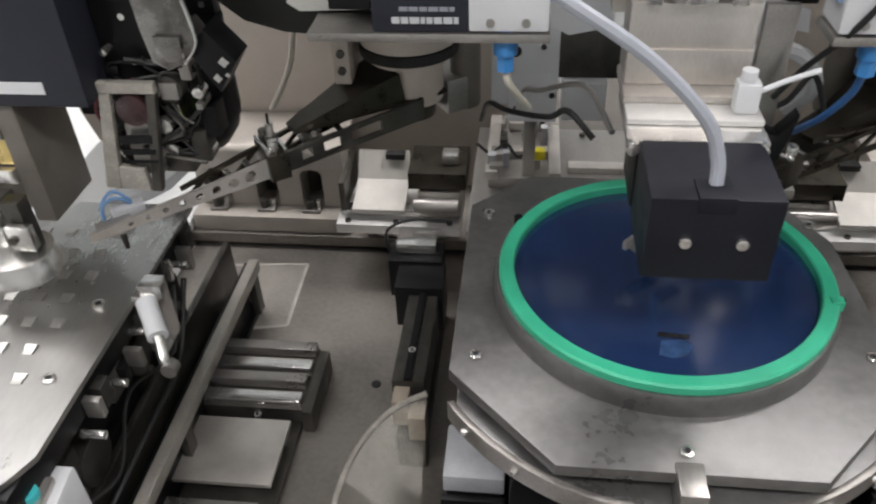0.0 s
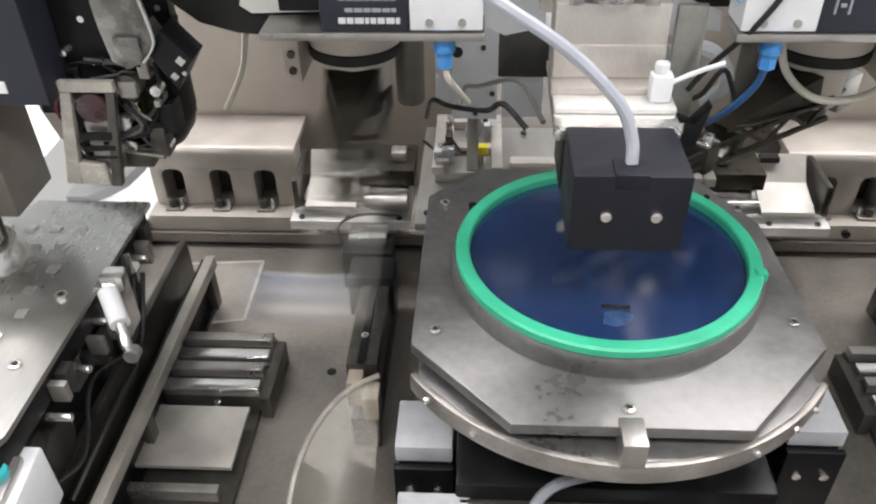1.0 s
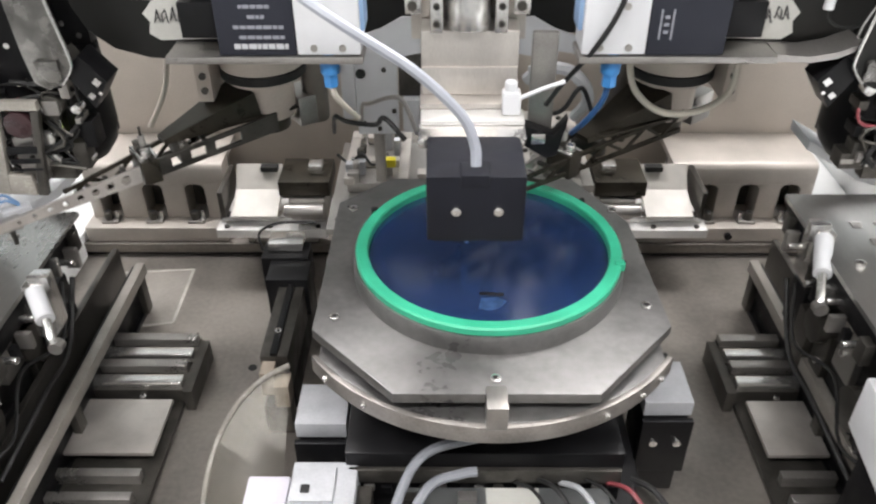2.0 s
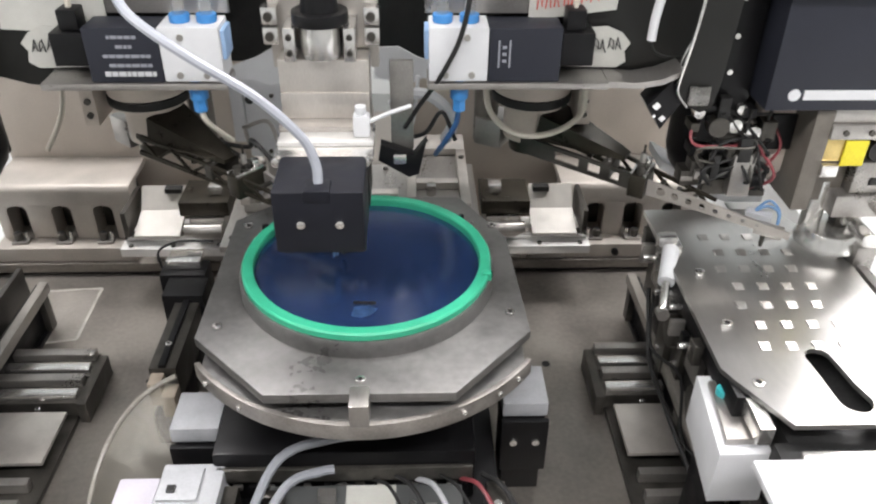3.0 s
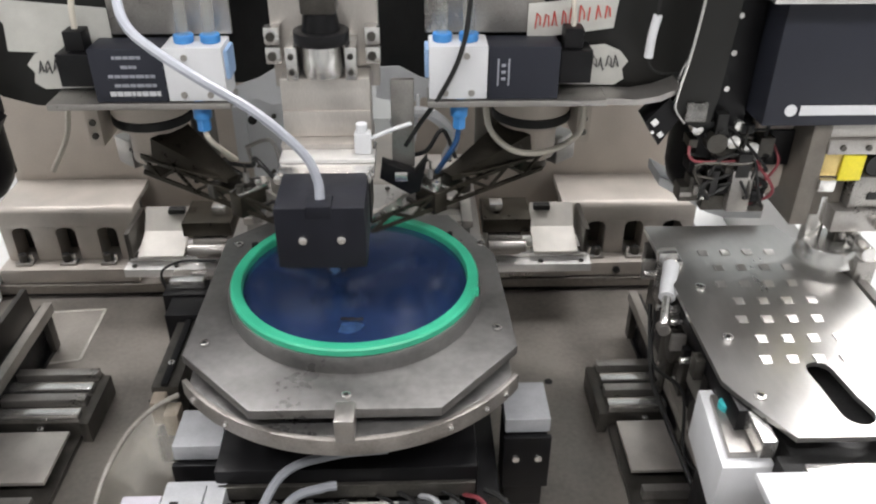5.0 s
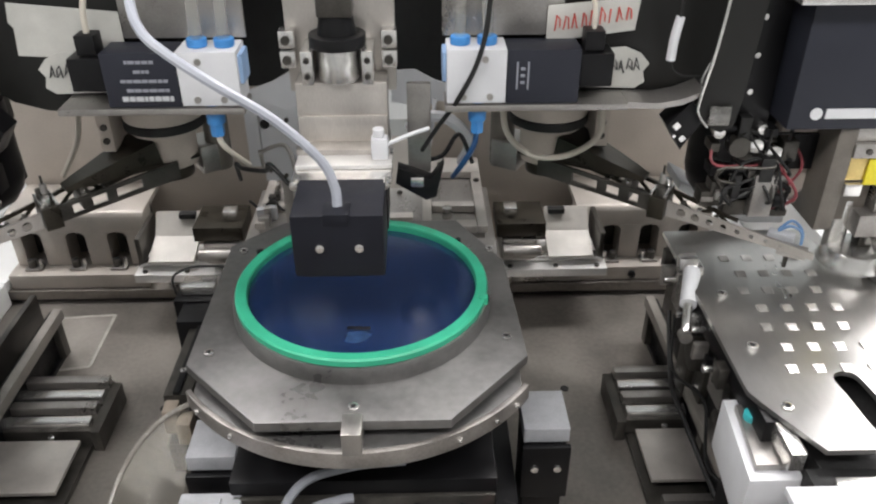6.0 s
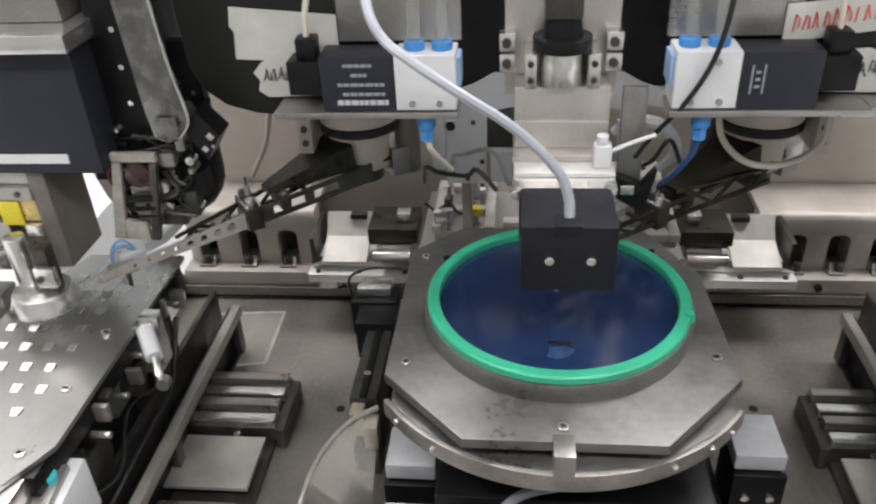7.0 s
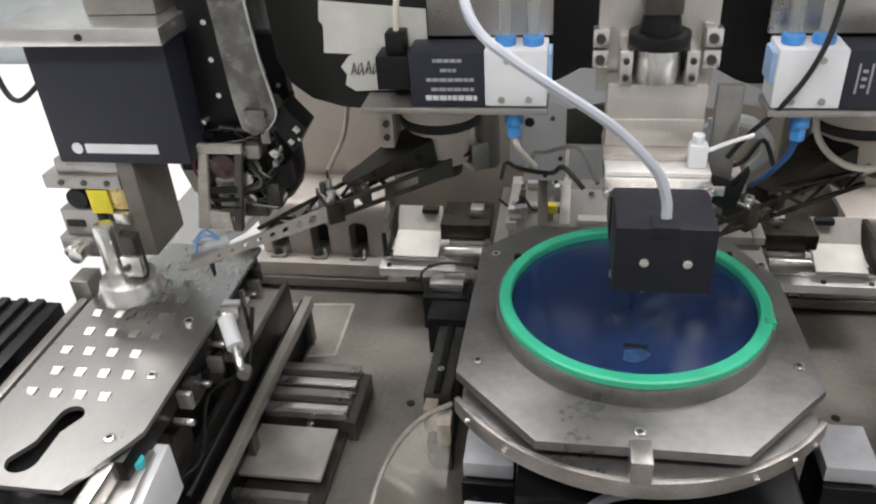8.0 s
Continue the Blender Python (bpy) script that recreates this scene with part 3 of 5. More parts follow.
def housing(s):
    """The big dark drive housing above the arm's pivot, with the paper stuck on it."""
    t = thing("drive_housing", "large charcoal arm drive housing with paper taped on", "motor housing", (s * 0.20, 0.16, 0.31), "drive housings")
    out = [(s * 0.105, 0.316), (s * 0.20, 0.312), (s * 0.228, 0.314), (s * 0.252, 0.321), (s * 0.268, 0.334), (s * 0.276, 0.352), (s * 0.284, 0.52), (s * 0.105, 0.52)]
    part("shell", prism(B(), out, 0.0695, 0.215, "y", bev=0.004), CHARCOAL, t)
    part("light_plate", bx(B(), s * 0.0705, s * 0.158, 0.0655, 0.0690, 0.3705, 0.52, 0.001), STEEL, t, "grey plate above the valve")
    part("plate_label", bx(B(), s * 0.088, s * 0.094, 0.0643, 0.0653, 0.400, 0.412, 0), GOLD, t)
    if s < 0:
        part("paper", prism(B(), [(-0.159, 0.354), (-0.159, 0.389), (-0.236, 0.396), (-0.238, 0.382), (-0.235, 0.378), (-0.237, 0.358)], 0.0678, 0.0686, "y"), PAPER, t, "strip of masking paper")
    else:
        sg = part("sign", prism(B(), [(0.146, 0.366), (0.210, 0.374), (0.212, 0.398), (0.146, 0.392)], 0.0632, 0.0643, "y", bev=0.0003), PAPER, t, "paper sign with red marker scrawl")
        r = random.Random(5)
        for i in range(9):
            x, z = 0.1505 + 0.0064 * i, 0.3742 + 0.0009 * i
            h = 0.009 + 0.003 * r.random()
            tops = [(x + 0.001 * r.random(), z), (x + 0.0008 + 0.001 * r.random(), z + h), (x + 0.003 + 0.0012 * r.random(), z + h * r.random()), (x + 0.0042, z + 0.2 * h * r.random())]
            for p, q in zip(tops, tops[1:]):
                if i != 6 or p is tops[0]:
                    part("scrawl", prism(B(), [(p[0], p[1]), (p[0] + 0.0009, p[1]), (q[0] + 0.0009, q[1] + 0.0003), (q[0], q[1] + 0.0003)], 0.0622, 0.0630, "y"), REDINK, sg)


def slot_block(s):
    """A bead-blasted block with three arched pockets, each with a clamp screw."""
    t = thing("slotted_block", "taupe metal block with three arched pockets", "fixture block", (s * 0.335, 0.31, 0.017), "slotted blocks")
    x0, x1, cs = (0.263, 0.419, (0.298, 0.3455, 0.396)) if s < 0 else (0.233, 0.392, (0.276, 0.3215, 0.367))
    w = 0.0112
    part("foot", bx(B(), s * x0, s * (x1 + 0.004), 0.268, 0.33, 0.0175, 0.036, 0.0015), BLOCK, t)
    edges = [x0] + [v for c in cs for v in (c - w, c + w)] + [x1]
    for i in range(0, 8, 2):
        part("pillar", bx(B(), s * edges[i], s * edges[i + 1], 0.290, 0.318, 0.0362, 0.0805, 0.0008), BLOCK, t)
    part("top_beam", prism(B(), [(0.290, 0.0806), (0.290, 0.098), (0.2925, 0.1025), (0.297, 0.1050), (0.362, 0.1065), (0.362, 0.0986), (0.318, 0.0980), (0.318, 0.0806)], s * x0, s * x1, "x", bev=0.001), BLOCK, t)
    if s > 0:
        part("plug", cy(B(), (0.300, 0.2655, 0.027), 0.0042, 0.005, "y", 16, bev=0.0008), BLACK, t, "black plug")
    part("back", bx(B(), s * x0, s * x1, 0.3185, 0.324, 0.0362, 0.103, 0.0008), DARKMET, t)
    for c in cs:
        part("pocket_arch", prism(B(), [(s * (c - w), 0.0805), (s * (c - w), 0.074), (s * (c - 0.008), 0.0785), (s * c, 0.0800), (s * (c + 0.008), 0.0785), (s * (c + w), 0.074), (s * (c + w), 0.0805)], 0.2905, 0.318, "y"), BLOCK, t)
        k = part("clamp_screw", cy(B(), (s * (c + 0.003), 0.283, 0.0425), 0.0046, 0.012, "z", 16, bev=0.0006), DARKMET, t)
        part("screw_socket", cy(B(), (s * (c + 0.003), 0.283, 0.0490), 0.0024, 0.0012, "z", 6), DEEP, k)
        part("clamp_plate", bx(B(), s * (c - 0.009), s * (c + 0.010), 0.276, 0.289, 0.0362, 0.0395, 0.0008), STEEL, t)
        part("stop_pin", cy(B(), (s * (c - 0.006), 0.284, 0.043), 0.0018, 0.010, "z", 10), BRIGHT, t)


def metal_screen(s):
    t = thing("metal_screen", "taupe sheet metal screen behind the slotted block", "screen", (s * 0.33, 0.38, 0.02), "metal screens")
    out = [(s * 0.06, 0.018), (s * 0.395, 0.018), (s * 0.410, 0.06), (s * 0.423, 0.10), (s * 0.433, 0.16), (s * 0.434, 0.21), (s * 0.428, 0.25), (s * 0.36, 0.245), (s * 0.06, 0.245)]
    part("sheet", prism(B(), out, 0.366, 0.370, "y"), TAUPE, t)
    part("stay", bx(B(), s * 0.25, s * 0.38, 0.3705, 0.39, 0.0175, 0.24, 0.001), TAUPE, t)


def beam(bm, p, q, w, h, w2=None, h2=None):
    """A straight bar from p to q, w across and h high, with w2 and h2 at its far end."""
    p, q = Vector(p), Vector(q)
    d = (q - p).normalized()
    side = d.cross(Vector((0, 0, 1))).normalized()
    up = side.cross(d)
    ends = []
    for c, a, b in ((p, w, h), (q, w2 or w, h2 or h)):
        ends.append([bm.verts.new(c + i * a / 2 * side + j * b / 2 * up) for i, j in ((-1, -1), (1, -1), (1, 1), (-1, 1))])
    e, g = ends
    fs = [bm.faces.new(e[::-1]), bm.faces.new(g)] + [bm.faces.new((e[k], e[(k + 1) % 4], g[(k + 1) % 4], g[k])) for k in range(4)]
    bmesh.ops.recalc_face_normals(bm, faces=fs)
    return bm


def arm(s):
    """A swinging pick arm, built pointing along +x from its pivot: two pierced side plates that draw together to the tip."""
    t = thing("pick_arm", "swinging pick arm with two pierced side plates", "robot arm", (s * 0.165, 0.14, 0.0), "pick arms", local=True)
    front = -s      # the side that faces outward over the strip track

    def off(x, near):
        """How far a side plate stands from the middle line, towards the front."""
        return 0.0245 - 0.027 * x if near else -0.0235 + 0.205 * x

    def zc(x):
        return 0.242 - 0.1125 * x

    def hh(x):
        return 0.0082 - 0.0200 * x

    def side_plate(x0, x1, h0, h1, holes, thick):
        """A pierced plate along the front side, from x0 to x1."""
        bm = holed_plate([(x0, -h0), (x1, -h1), (x1, h1), (x0, h0)], holes, 0.0, thick)
        for v in bm.verts:
            x, h, d = v.co
            v.co = (x, front * (off(x, True) + d - thick / 2), zc(x) + h)
        bmesh.ops.recalc_face_normals(bm, faces=bm.faces[:])
        return bm
    part("hub", cy(B(), (0, 0, 0.256), 0.023, 0.032, "z", 36, bev=0.002), TAUPE, t)
    part("hub_foot", cy(B(), (0, 0, 0.2335), 0.017, 0.0125, "z", 32, bev=0.001), OLIVE, t)
    part("tail", bx(B(), -0.046, -0.020, -0.017, 0.017, 0.226, 0.252, 0.002), STEEL, t, "steel counterweight block")
    for y in (-0.009, 0.009):
        part("tail_bolt", cy(B(), (-0.047, y, 0.240), 0.0035, 0.004, "x", 12), DARKMET, t)
    root = [(-0.018, 0.020), (0.012, 0.0235), (0.045, 0.0165), (0.080, 0.0095), (0.088, 0.003)]
    part("root_plate", prism(B(), [(x, -y) for x, y in root] + [(x, y) for x, y in root[::-1]], 0.2455, 0.2480, bev=0.0006), OLIVE, t, "dark brown tapered root plate")
    part("root_cover", beam(B(), (0.018, 0, 0.2570), (0.094, front * 0.006, 0.2440), 0.040, 0.024, 0.012, 0.004), OLIVE, t, "dark olive tapered cover")
    xs = [0.006 + 0.0185 * i for i in range(10)]
    for i, (a, b) in enumerate(zip(xs, xs[1:])):
        ya, yb = front * off(a, False), front * off(b, False)
        for up in (-1, 1):
            part("chord", beam(B(), (a - 0.0004, ya, zc(a) + up * hh(a)), (b + 0.0004, yb, zc(b) + up * hh(b)), 0.0026, 0.0036 - 0.006 * a, 0.0026, 0.0036 - 0.006 * b), OLIVE, t)
        k = 1 if i % 2 else -1
        part("brace", beam(B(), (a, ya, zc(a) - k * hh(a)), (b, yb, zc(b) + k * hh(b)), 0.0018, 0.0026), OLIVE, t)
    slots = []
    for x0, x1 in ((0.036, 0.058), (0.066, 0.094)):
        h = 0.0042
        slots.append([(x0, -h), (x1, -h), (x1, h), (x0, h)])
    part("inner_side", side_plate(0.004, 0.112, 0.0078, 0.0070, slots, 0.003), DARKMET, t, "dark side plate with two long windows")
    rounds = []
    for x, r in ((0.130, 0.0040), (0.1415, 0.0034), (0.153, 0.0029), (0.164, 0.0026), (0.175, 0.0023), (0.186, 0.0020), (0.197, 0.0018), (0.208, 0.0016)):
        rounds.append([(x + r * math.cos(radians(40 * k)), r * math.sin(radians(40 * k))) for k in range(9)])
    part("outer_side", side_plate(0.118, 0.233, 0.0066, 0.0028, rounds, 0.0026), COLUMN, t, "pale steel strip pierced with round holes")
    for x, m in ((0.062, OLIVE), (0.128, DARKMET), (0.142, BRIGHT), (0.156, DARKMET)):
        y0, y1 = sorted((front * off(x, False), front * off(x, True)))
        part("rung", bx(B(), x - 0.0018, x + 0.0018, y0 + 0.0015, y1 - 0.0018, zc(x) + 0.0005, zc(x) + 0.0032, 0.0004), m, t)
    x = 0.110
    y0, y1 = sorted((front * off(x, False), front * off(x, True)))
    y0, y1 = y0 - 0.005, y1 + 0.0022
    mid = (y0 + y1) / 2
    part("clamp", bx(B(), x - 0.007, x + 0.007, y0, y1, zc(x) - 0.011, zc(x) + 0.0085, 0.0012), OLIVE, t)
    for dx in (-0.0055, 0.0055):
        part("clamp_strip", bx(B(), x + dx - 0.0012, x + dx + 0.0012, y0 + 0.001, y1 - 0.001, zc(x) + 0.0087, zc(x) + 0.0112, 0.0005), BRIGHT, t)
    for dy in (-0.009, 0.009):
        part("clamp_roller", cy(B(), (x + 0.001, mid + dy, zc(x) + 0.0125), 0.0036, 0.0075, "z", 16, bev=0.0006), BRIGHT if dy > 0 else DARKMET, t)
    st = part("stud", cy(B(), (x - 0.001, mid, zc(x) + 0.0165), 0.0026, 0.015, "z", 14, bev=0.0004), STEEL, t, "steel stud")
    part("stud_nut", cy(B(), (x - 0.001, mid, zc(x) + 0.0135), 0.0046, 0.004, "z", 6), DARKMET, st)
    part("stud_pin", cy(B(), (x - 0.001, mid, zc(x) + 0.0275), 0.0010, 0.007, "z", 8), DARKMET, st)
    x = 0.082
    y0, y1 = sorted((front * off(x, False), front * off(x, True)))
    part("cross_clamp", bx(B(), x - 0.005, x + 0.004, y0 - 0.002, y1 - 0.0018, zc(x) - 0.005, zc(x) + 0.0080, 0.001), DARKMET, t)
    for k in (0.2, 0.5, 0.8):
        part("cross_screw", cy(B(), (x, y0 + k * (y1 - y0), zc(x) + 0.0090), 0.0022, 0.002, "z", 12), BRIGHT, t)
    yt = front * 0.0140
    part("tip_block", bx(B(), 0.206, 0.228, yt - 0.0055, yt + 0.0025, 0.2105, 0.2195, 0.001), STEEL, t)
    part("collet", cy(B(), (0.214, yt, 0.2045), 0.0016, 0.012, "z", 10, r2=0.0022), DARKMET, t)
    part("tip_clip", bx(B(), 0.196, 0.216, -front * 0.001, front * 0.0082, 0.2145, 0.2225, 0.001), PALE, t, "pale wire clip")
    for o in (0.0, 0.0032):
        part("wire", sweep(B(), [(0.203, front * (0.003 - o), 0.2225), (0.211, front * (0.002 - o), 0.2285 + o), (0.2195, front * (0.001 - o), 0.225), (0.2215, front * (0.001 - o), 0.215), (0.2200, front * (0.002 - o), 0.206)], 0.0012, 6, 4), WIREBLUE, t)
    return t


def holed_plate(outline, holes, z0, z1):
    """A flat plate with openings through it."""
    bm = B()
    edges = []
    for loop in [outline] + holes:
        vs = [bm.verts.new((x, y, z1)) for x, y in loop]
        edges += [bm.edges.new((vs[i], vs[(i + 1) % len(vs)])) for i in range(len(vs))]
    bmesh.ops.triangle_fill(bm, use_beauty=True, use_dissolve=False, edges=edges)
    res = bmesh.ops.extrude_face_region(bm, geom=bm.faces[:])
    bmesh.ops.translate(bm, verts=[g for g in res["geom"] if isinstance(g, bmesh.types.BMVert)], vec=(0, 0, z0 - z1))
    bmesh.ops.recalc_face_normals(bm, faces=bm.faces[:])
    return bm


def tape_unit(s):
    """The strip bonding track: a dotted steel plate over a black body, with levers and wiring along its inner side."""
    xi, zt, dy = (0.272, 0.178, 0.0) if s > 0 else (0.336, 0.160, -0.024)
    t = thing("strip_track", "steel strip track plate with rows of square dimples", "feeder track", (s * (xi + 0.09), -0.05, 0.0), "strip tracks")
    x1 = xi + (0.150 if s > 0 else 0.120)
    yf = -0.160 + dy
    yk = 0.108
    outline = [(s * (xi + 0.03), yf), (s * x1, yf), (s * x1, 0.02), (s * (x1 - 0.03), yk), (s * xi, yk), (s * xi, -0.105 + dy), (s * (xi + 0.006), -0.118 + dy)]
    hole = []
    q1, q2 = (0.073, 0.079) if s > 0 else (0.060, 0.070)
    ya, yb = -0.096 + dy, -0.138 + dy
    for k in range(9):
        a = radians(22.5 * k)
        hole.append((s * (xi + q1 + 0.0095 * math.cos(a)), ya + 0.0095 * math.sin(a)))
    hole.append((s * (xi + (q1 - 0.0075 if s > 0 else q1 - 0.0015)), -0.112 + dy))
    for k in range(9):
        a = radians(180 + 22.5 * k)
        hole.append((s * (xi + q2 + 0.0115 * math.cos(a)), yb + 0.0115 * math.sin(a)))
    hole.append((s * (xi + (q2 + 0.007 if s > 0 else q2 + 0.0015)), -0.122 + dy))
    pl = part("plate", holed_plate(outline, [hole], zt - 0.004, zt), PLATE, t)
    for j in range(7 if s > 0 else 8):
        for i in range(4):
            x = xi + 0.039 + 0.0195 * i + (0.006 if j % 2 else 0)
            y = 0.060 - 0.0240 * j
            if s < 0:
                y += 0.008
            h = 0.0018
            bm = B()
            q = 0.0040
            vs = [bm.verts.new(p) for p in ((s * (x - q), y - q, zt + 0.0002), (s * (x + q), y - q, zt + 0.0002), (s * (x + q), y + q, zt + 0.0002), (s * (x - q), y + q, zt + 0.0002),
                                            (s * (x - q * 0.8), y - q * 0.8, zt + 0.0005), (s * (x + q * 0.8), y - q * 0.8, zt + 0.0005), (s * (x + q), y + q * 0.9, zt + h), (s * (x - q), y + q * 0.9, zt + h))]
            fs = [bm.faces.new([vs[n] for n in f]) for f in ((0, 1, 2, 3), (4, 5, 6, 7), (0, 1, 5, 4), (1, 2, 6, 5), (2, 3, 7, 6), (3, 0, 4, 7))]
            bmesh.ops.recalc_face_normals(bm, faces=fs)
            part("dimple", bm, DIMPLE, pl)
    for y in (0.0075, -0.0585, -0.122):
        screw(t, (s * (xi + 0.020), y + dy * 0.7, zt + 0.0012), 0.0042, "z", BRIGHT, 0.0026)
    part("front_plate", bx(B(), s * (xi - 0.004 if s > 0 else xi + 0.035), s * (x1 + 0.03), -0.44, yf - 0.022, zt - 0.012, zt - 0.006, 0.001), WHITE if s > 0 else PLATE, t, "bright front plate")
    part("front_rail", bx(B(), s * (xi + 0.03), s * x1, yf - 0.0215, yf - 0.014, zt - 0.020, zt - 0.008, 0.001), BRIGHT, t)
    part("front_gap", bx(B(), s * (xi + 0.02), s * x1, yf - 0.0135, yf, zt - 0.03, zt - 0.016, 0), DEEP, t)
    part("body", bx(B(), s * (xi + 0.03), s * (x1 - 0.01), -0.40, yk - 0.02, 0.02, zt - 0.0165, 0.002), DEEP, t, "black track body")
    part("side_lip", bx(B(), s * (xi + 0.004), s * (xi + 0.0295), -0.13 + dy, yk - 0.004, zt - 0.026, zt - 0.0045, 0.001), BLACK, t)
    part("leg", bx(B(), s * (xi + 0.05), s * (x1 - 0.03), -0.30, 0.04, 0.0005, 0.02, 0.001), BLACK, t)
    part("corner_block", bx(B(), s * (x1 + 0.001), s * (x1 + 0.018), 0.018, 0.040, zt - 0.04, zt + 0.016, 0.001), STEEL, t)
    part("side_strip", bx(B(), s * (x1 + 0.002), s * (x1 + 0.010), -0.16, 0.014, zt - 0.012, zt + 0.002, 0.001), STEEL, t)
    # gear plates, brackets and bolts along the inner side
    r = random.Random(11)
    for i in range(9):
        y = yk - 0.03 - 0.029 * i
        m = (BLACK, DARKMET, DARKMET, STEEL, BLACK)[i % 5]
        d = 0.006 + 0.012 * r.random()
        z = 0.035 + 0.05 * r.random()
        part("side_block", bx(B(), s * (xi + 0.0295 - d), s * (xi + 0.0295), y - 0.008 - 0.010 * r.random(), y + 0.008 + 0.006 * r.random(), z, z + 0.03 + 0.03 * r.random(), 0.001), m, t)
        part("side_bolt", cy(B(), (s * (xi + 0.029 - d), y, z + 0.02), 0.0032, 0.004, "x", 12), BRIGHT, t)
    for y, z, q in ((0.03, 0.10, 0.015), (-0.05, 0.085, 0.018), (-0.115, 0.09, 0.014)):
        part("roller", cy(B(), (s * (xi + 0.020), y + dy, z), q, 0.012, "x", 28, bev=0.001), DARKMET, t)
    part("wire", sweep(B(), [(s * (xi + 0.006), 0.06, 0.12), (s * (xi - 0.002), 0.02, 0.09), (s * (xi + 0.008), -0.03, 0.10), (s * (xi - 0.002), -0.08, 0.08), (s * (xi + 0.01), -0.12, 0.09)], 0.0015, 6, 5), DEEP, t)
    part("wire", sweep(B(), [(s * (xi + 0.008), 0.08, 0.11), (s * (xi + 0.002), 0.03, 0.07), (s * (xi - 0.003), -0.03, 0.075), (s * (xi + 0.004), -0.10, 0.06)], 0.0022, 6, 5), DEEP, t)
    for i in range(16):
        y = yk - 0.022 - 0.0125 * i + 0.004 * r.random()
        w, d = 0.002 + 0.004 * r.random(), 0.003 + 0.009 * r.random()
        z = zt - 0.034 + 0.016 * r.random()
        if y < -0.07 + dy:
            continue
        if i % 3 == 2:
            part("side_stud", cy(B(), (s * (xi + 0.002 - d / 2), y, z), 0.0028, d + 0.004, "x", 12, bev=0.0004), BRIGHT, t)
        else:
            part("side_bracket", bx(B(), s * (xi + 0.0038 - d), s * (xi + 0.0038), y - w, y + w, z - 0.007, z + 0.006 + 0.006 * r.random(), 0.0006), (DARKMET, STEEL, BLACK, BRIGHT)[i % 4], t)
    # white lever and its bracket
    la, lb = (Vector((xi + 0.006, 0.041, 0)), Vector((xi - 0.016, -0.022, 0))) if s > 0 else (Vector((xi - 0.010, -0.004, 0)), Vector((xi - 0.038, -0.046, 0)))
    m = la.lerp(lb, 0.55)
    part("bracket", bx(B(), s * (la.x - 0.004), s * (la.x + 0.010), la.y, la.y + 0.024, zt - 0.045, zt + 0.004, 0.001), BRIGHT, t)
    part("bracket_arm", bx(B(), s * (la.x - 0.010), s * (la.x + 0.006), la.y + 0.004, la.y + 0.012, zt - 0.004, zt + 0.010, 0.001), BRIGHT, t)
    part("lever", sweep(B(), [(s * la.x, la.y, zt + 0.001), (s * m.x, m.y, zt - 0.008)], 0.0068, 14, 6), WHITE, t, "white round lever")
    part("lever_tip", sweep(B(), [(s * m.x, m.y, zt - 0.008), (s * (m.x * 0.5 + lb.x * 0.5), (m.y + lb.y) / 2 - 0.002, zt - 0.016), (s * (lb.x + 0.003), lb.y + 0.006, zt - 0.022)], 0.0036, 10, 4), BRIGHT, t)
    part("lever_stop", cy(B(), (s * (lb.x + 0.003), lb.y + 0.006, zt - 0.022), 0.0052, 0.008, "y", 14), STEEL, t)
    # white connector at the front inner corner
    y0, y1 = -0.158 + dy * 1.3, -0.082 + dy * 1.3
    part("connector", prism(B(), [(s * (xi - 0.012), y0), (s * (xi + 0.024), y0), (s * (xi + 0.024), y1 - 0.02), (s * (xi + 0.014), y1), (s * (xi - 0.004), y1)], zt - 0.075, zt - 0.028, bev=0.002), WHITE, t, "white sensor connector")
    part("connector_cover", prism(B(), [(s * (xi - 0.006), y0 + 0.008), (s * (xi + 0.018), y0 + 0.008), (s * (xi + 0.012), y1 - 0.012), (s * (xi), y1 - 0.012)], zt - 0.0278, zt - 0.022, bev=0.001), STEEL, t)
    part("connector_light", cy(B(), (s * (xi + 0.006), y1 - 0.026, zt - 0.020), 0.0058, 0.006, "z", 16, bev=0.001), CYAN, t)
    part("connector_arm", bx(B(), s * (xi + 0.010), s * (xi + 0.020), y0, y1 + 0.004, zt - 0.020, zt - 0.005, 0.001), BRIGHT, t)
    part("connector_post", bx(B(), s * (xi - 0.002), s * (xi + 0.014), y0 + 0.02, y1 - 0.02, 0.0005, zt - 0.0755, 0.001), BLACK, t)


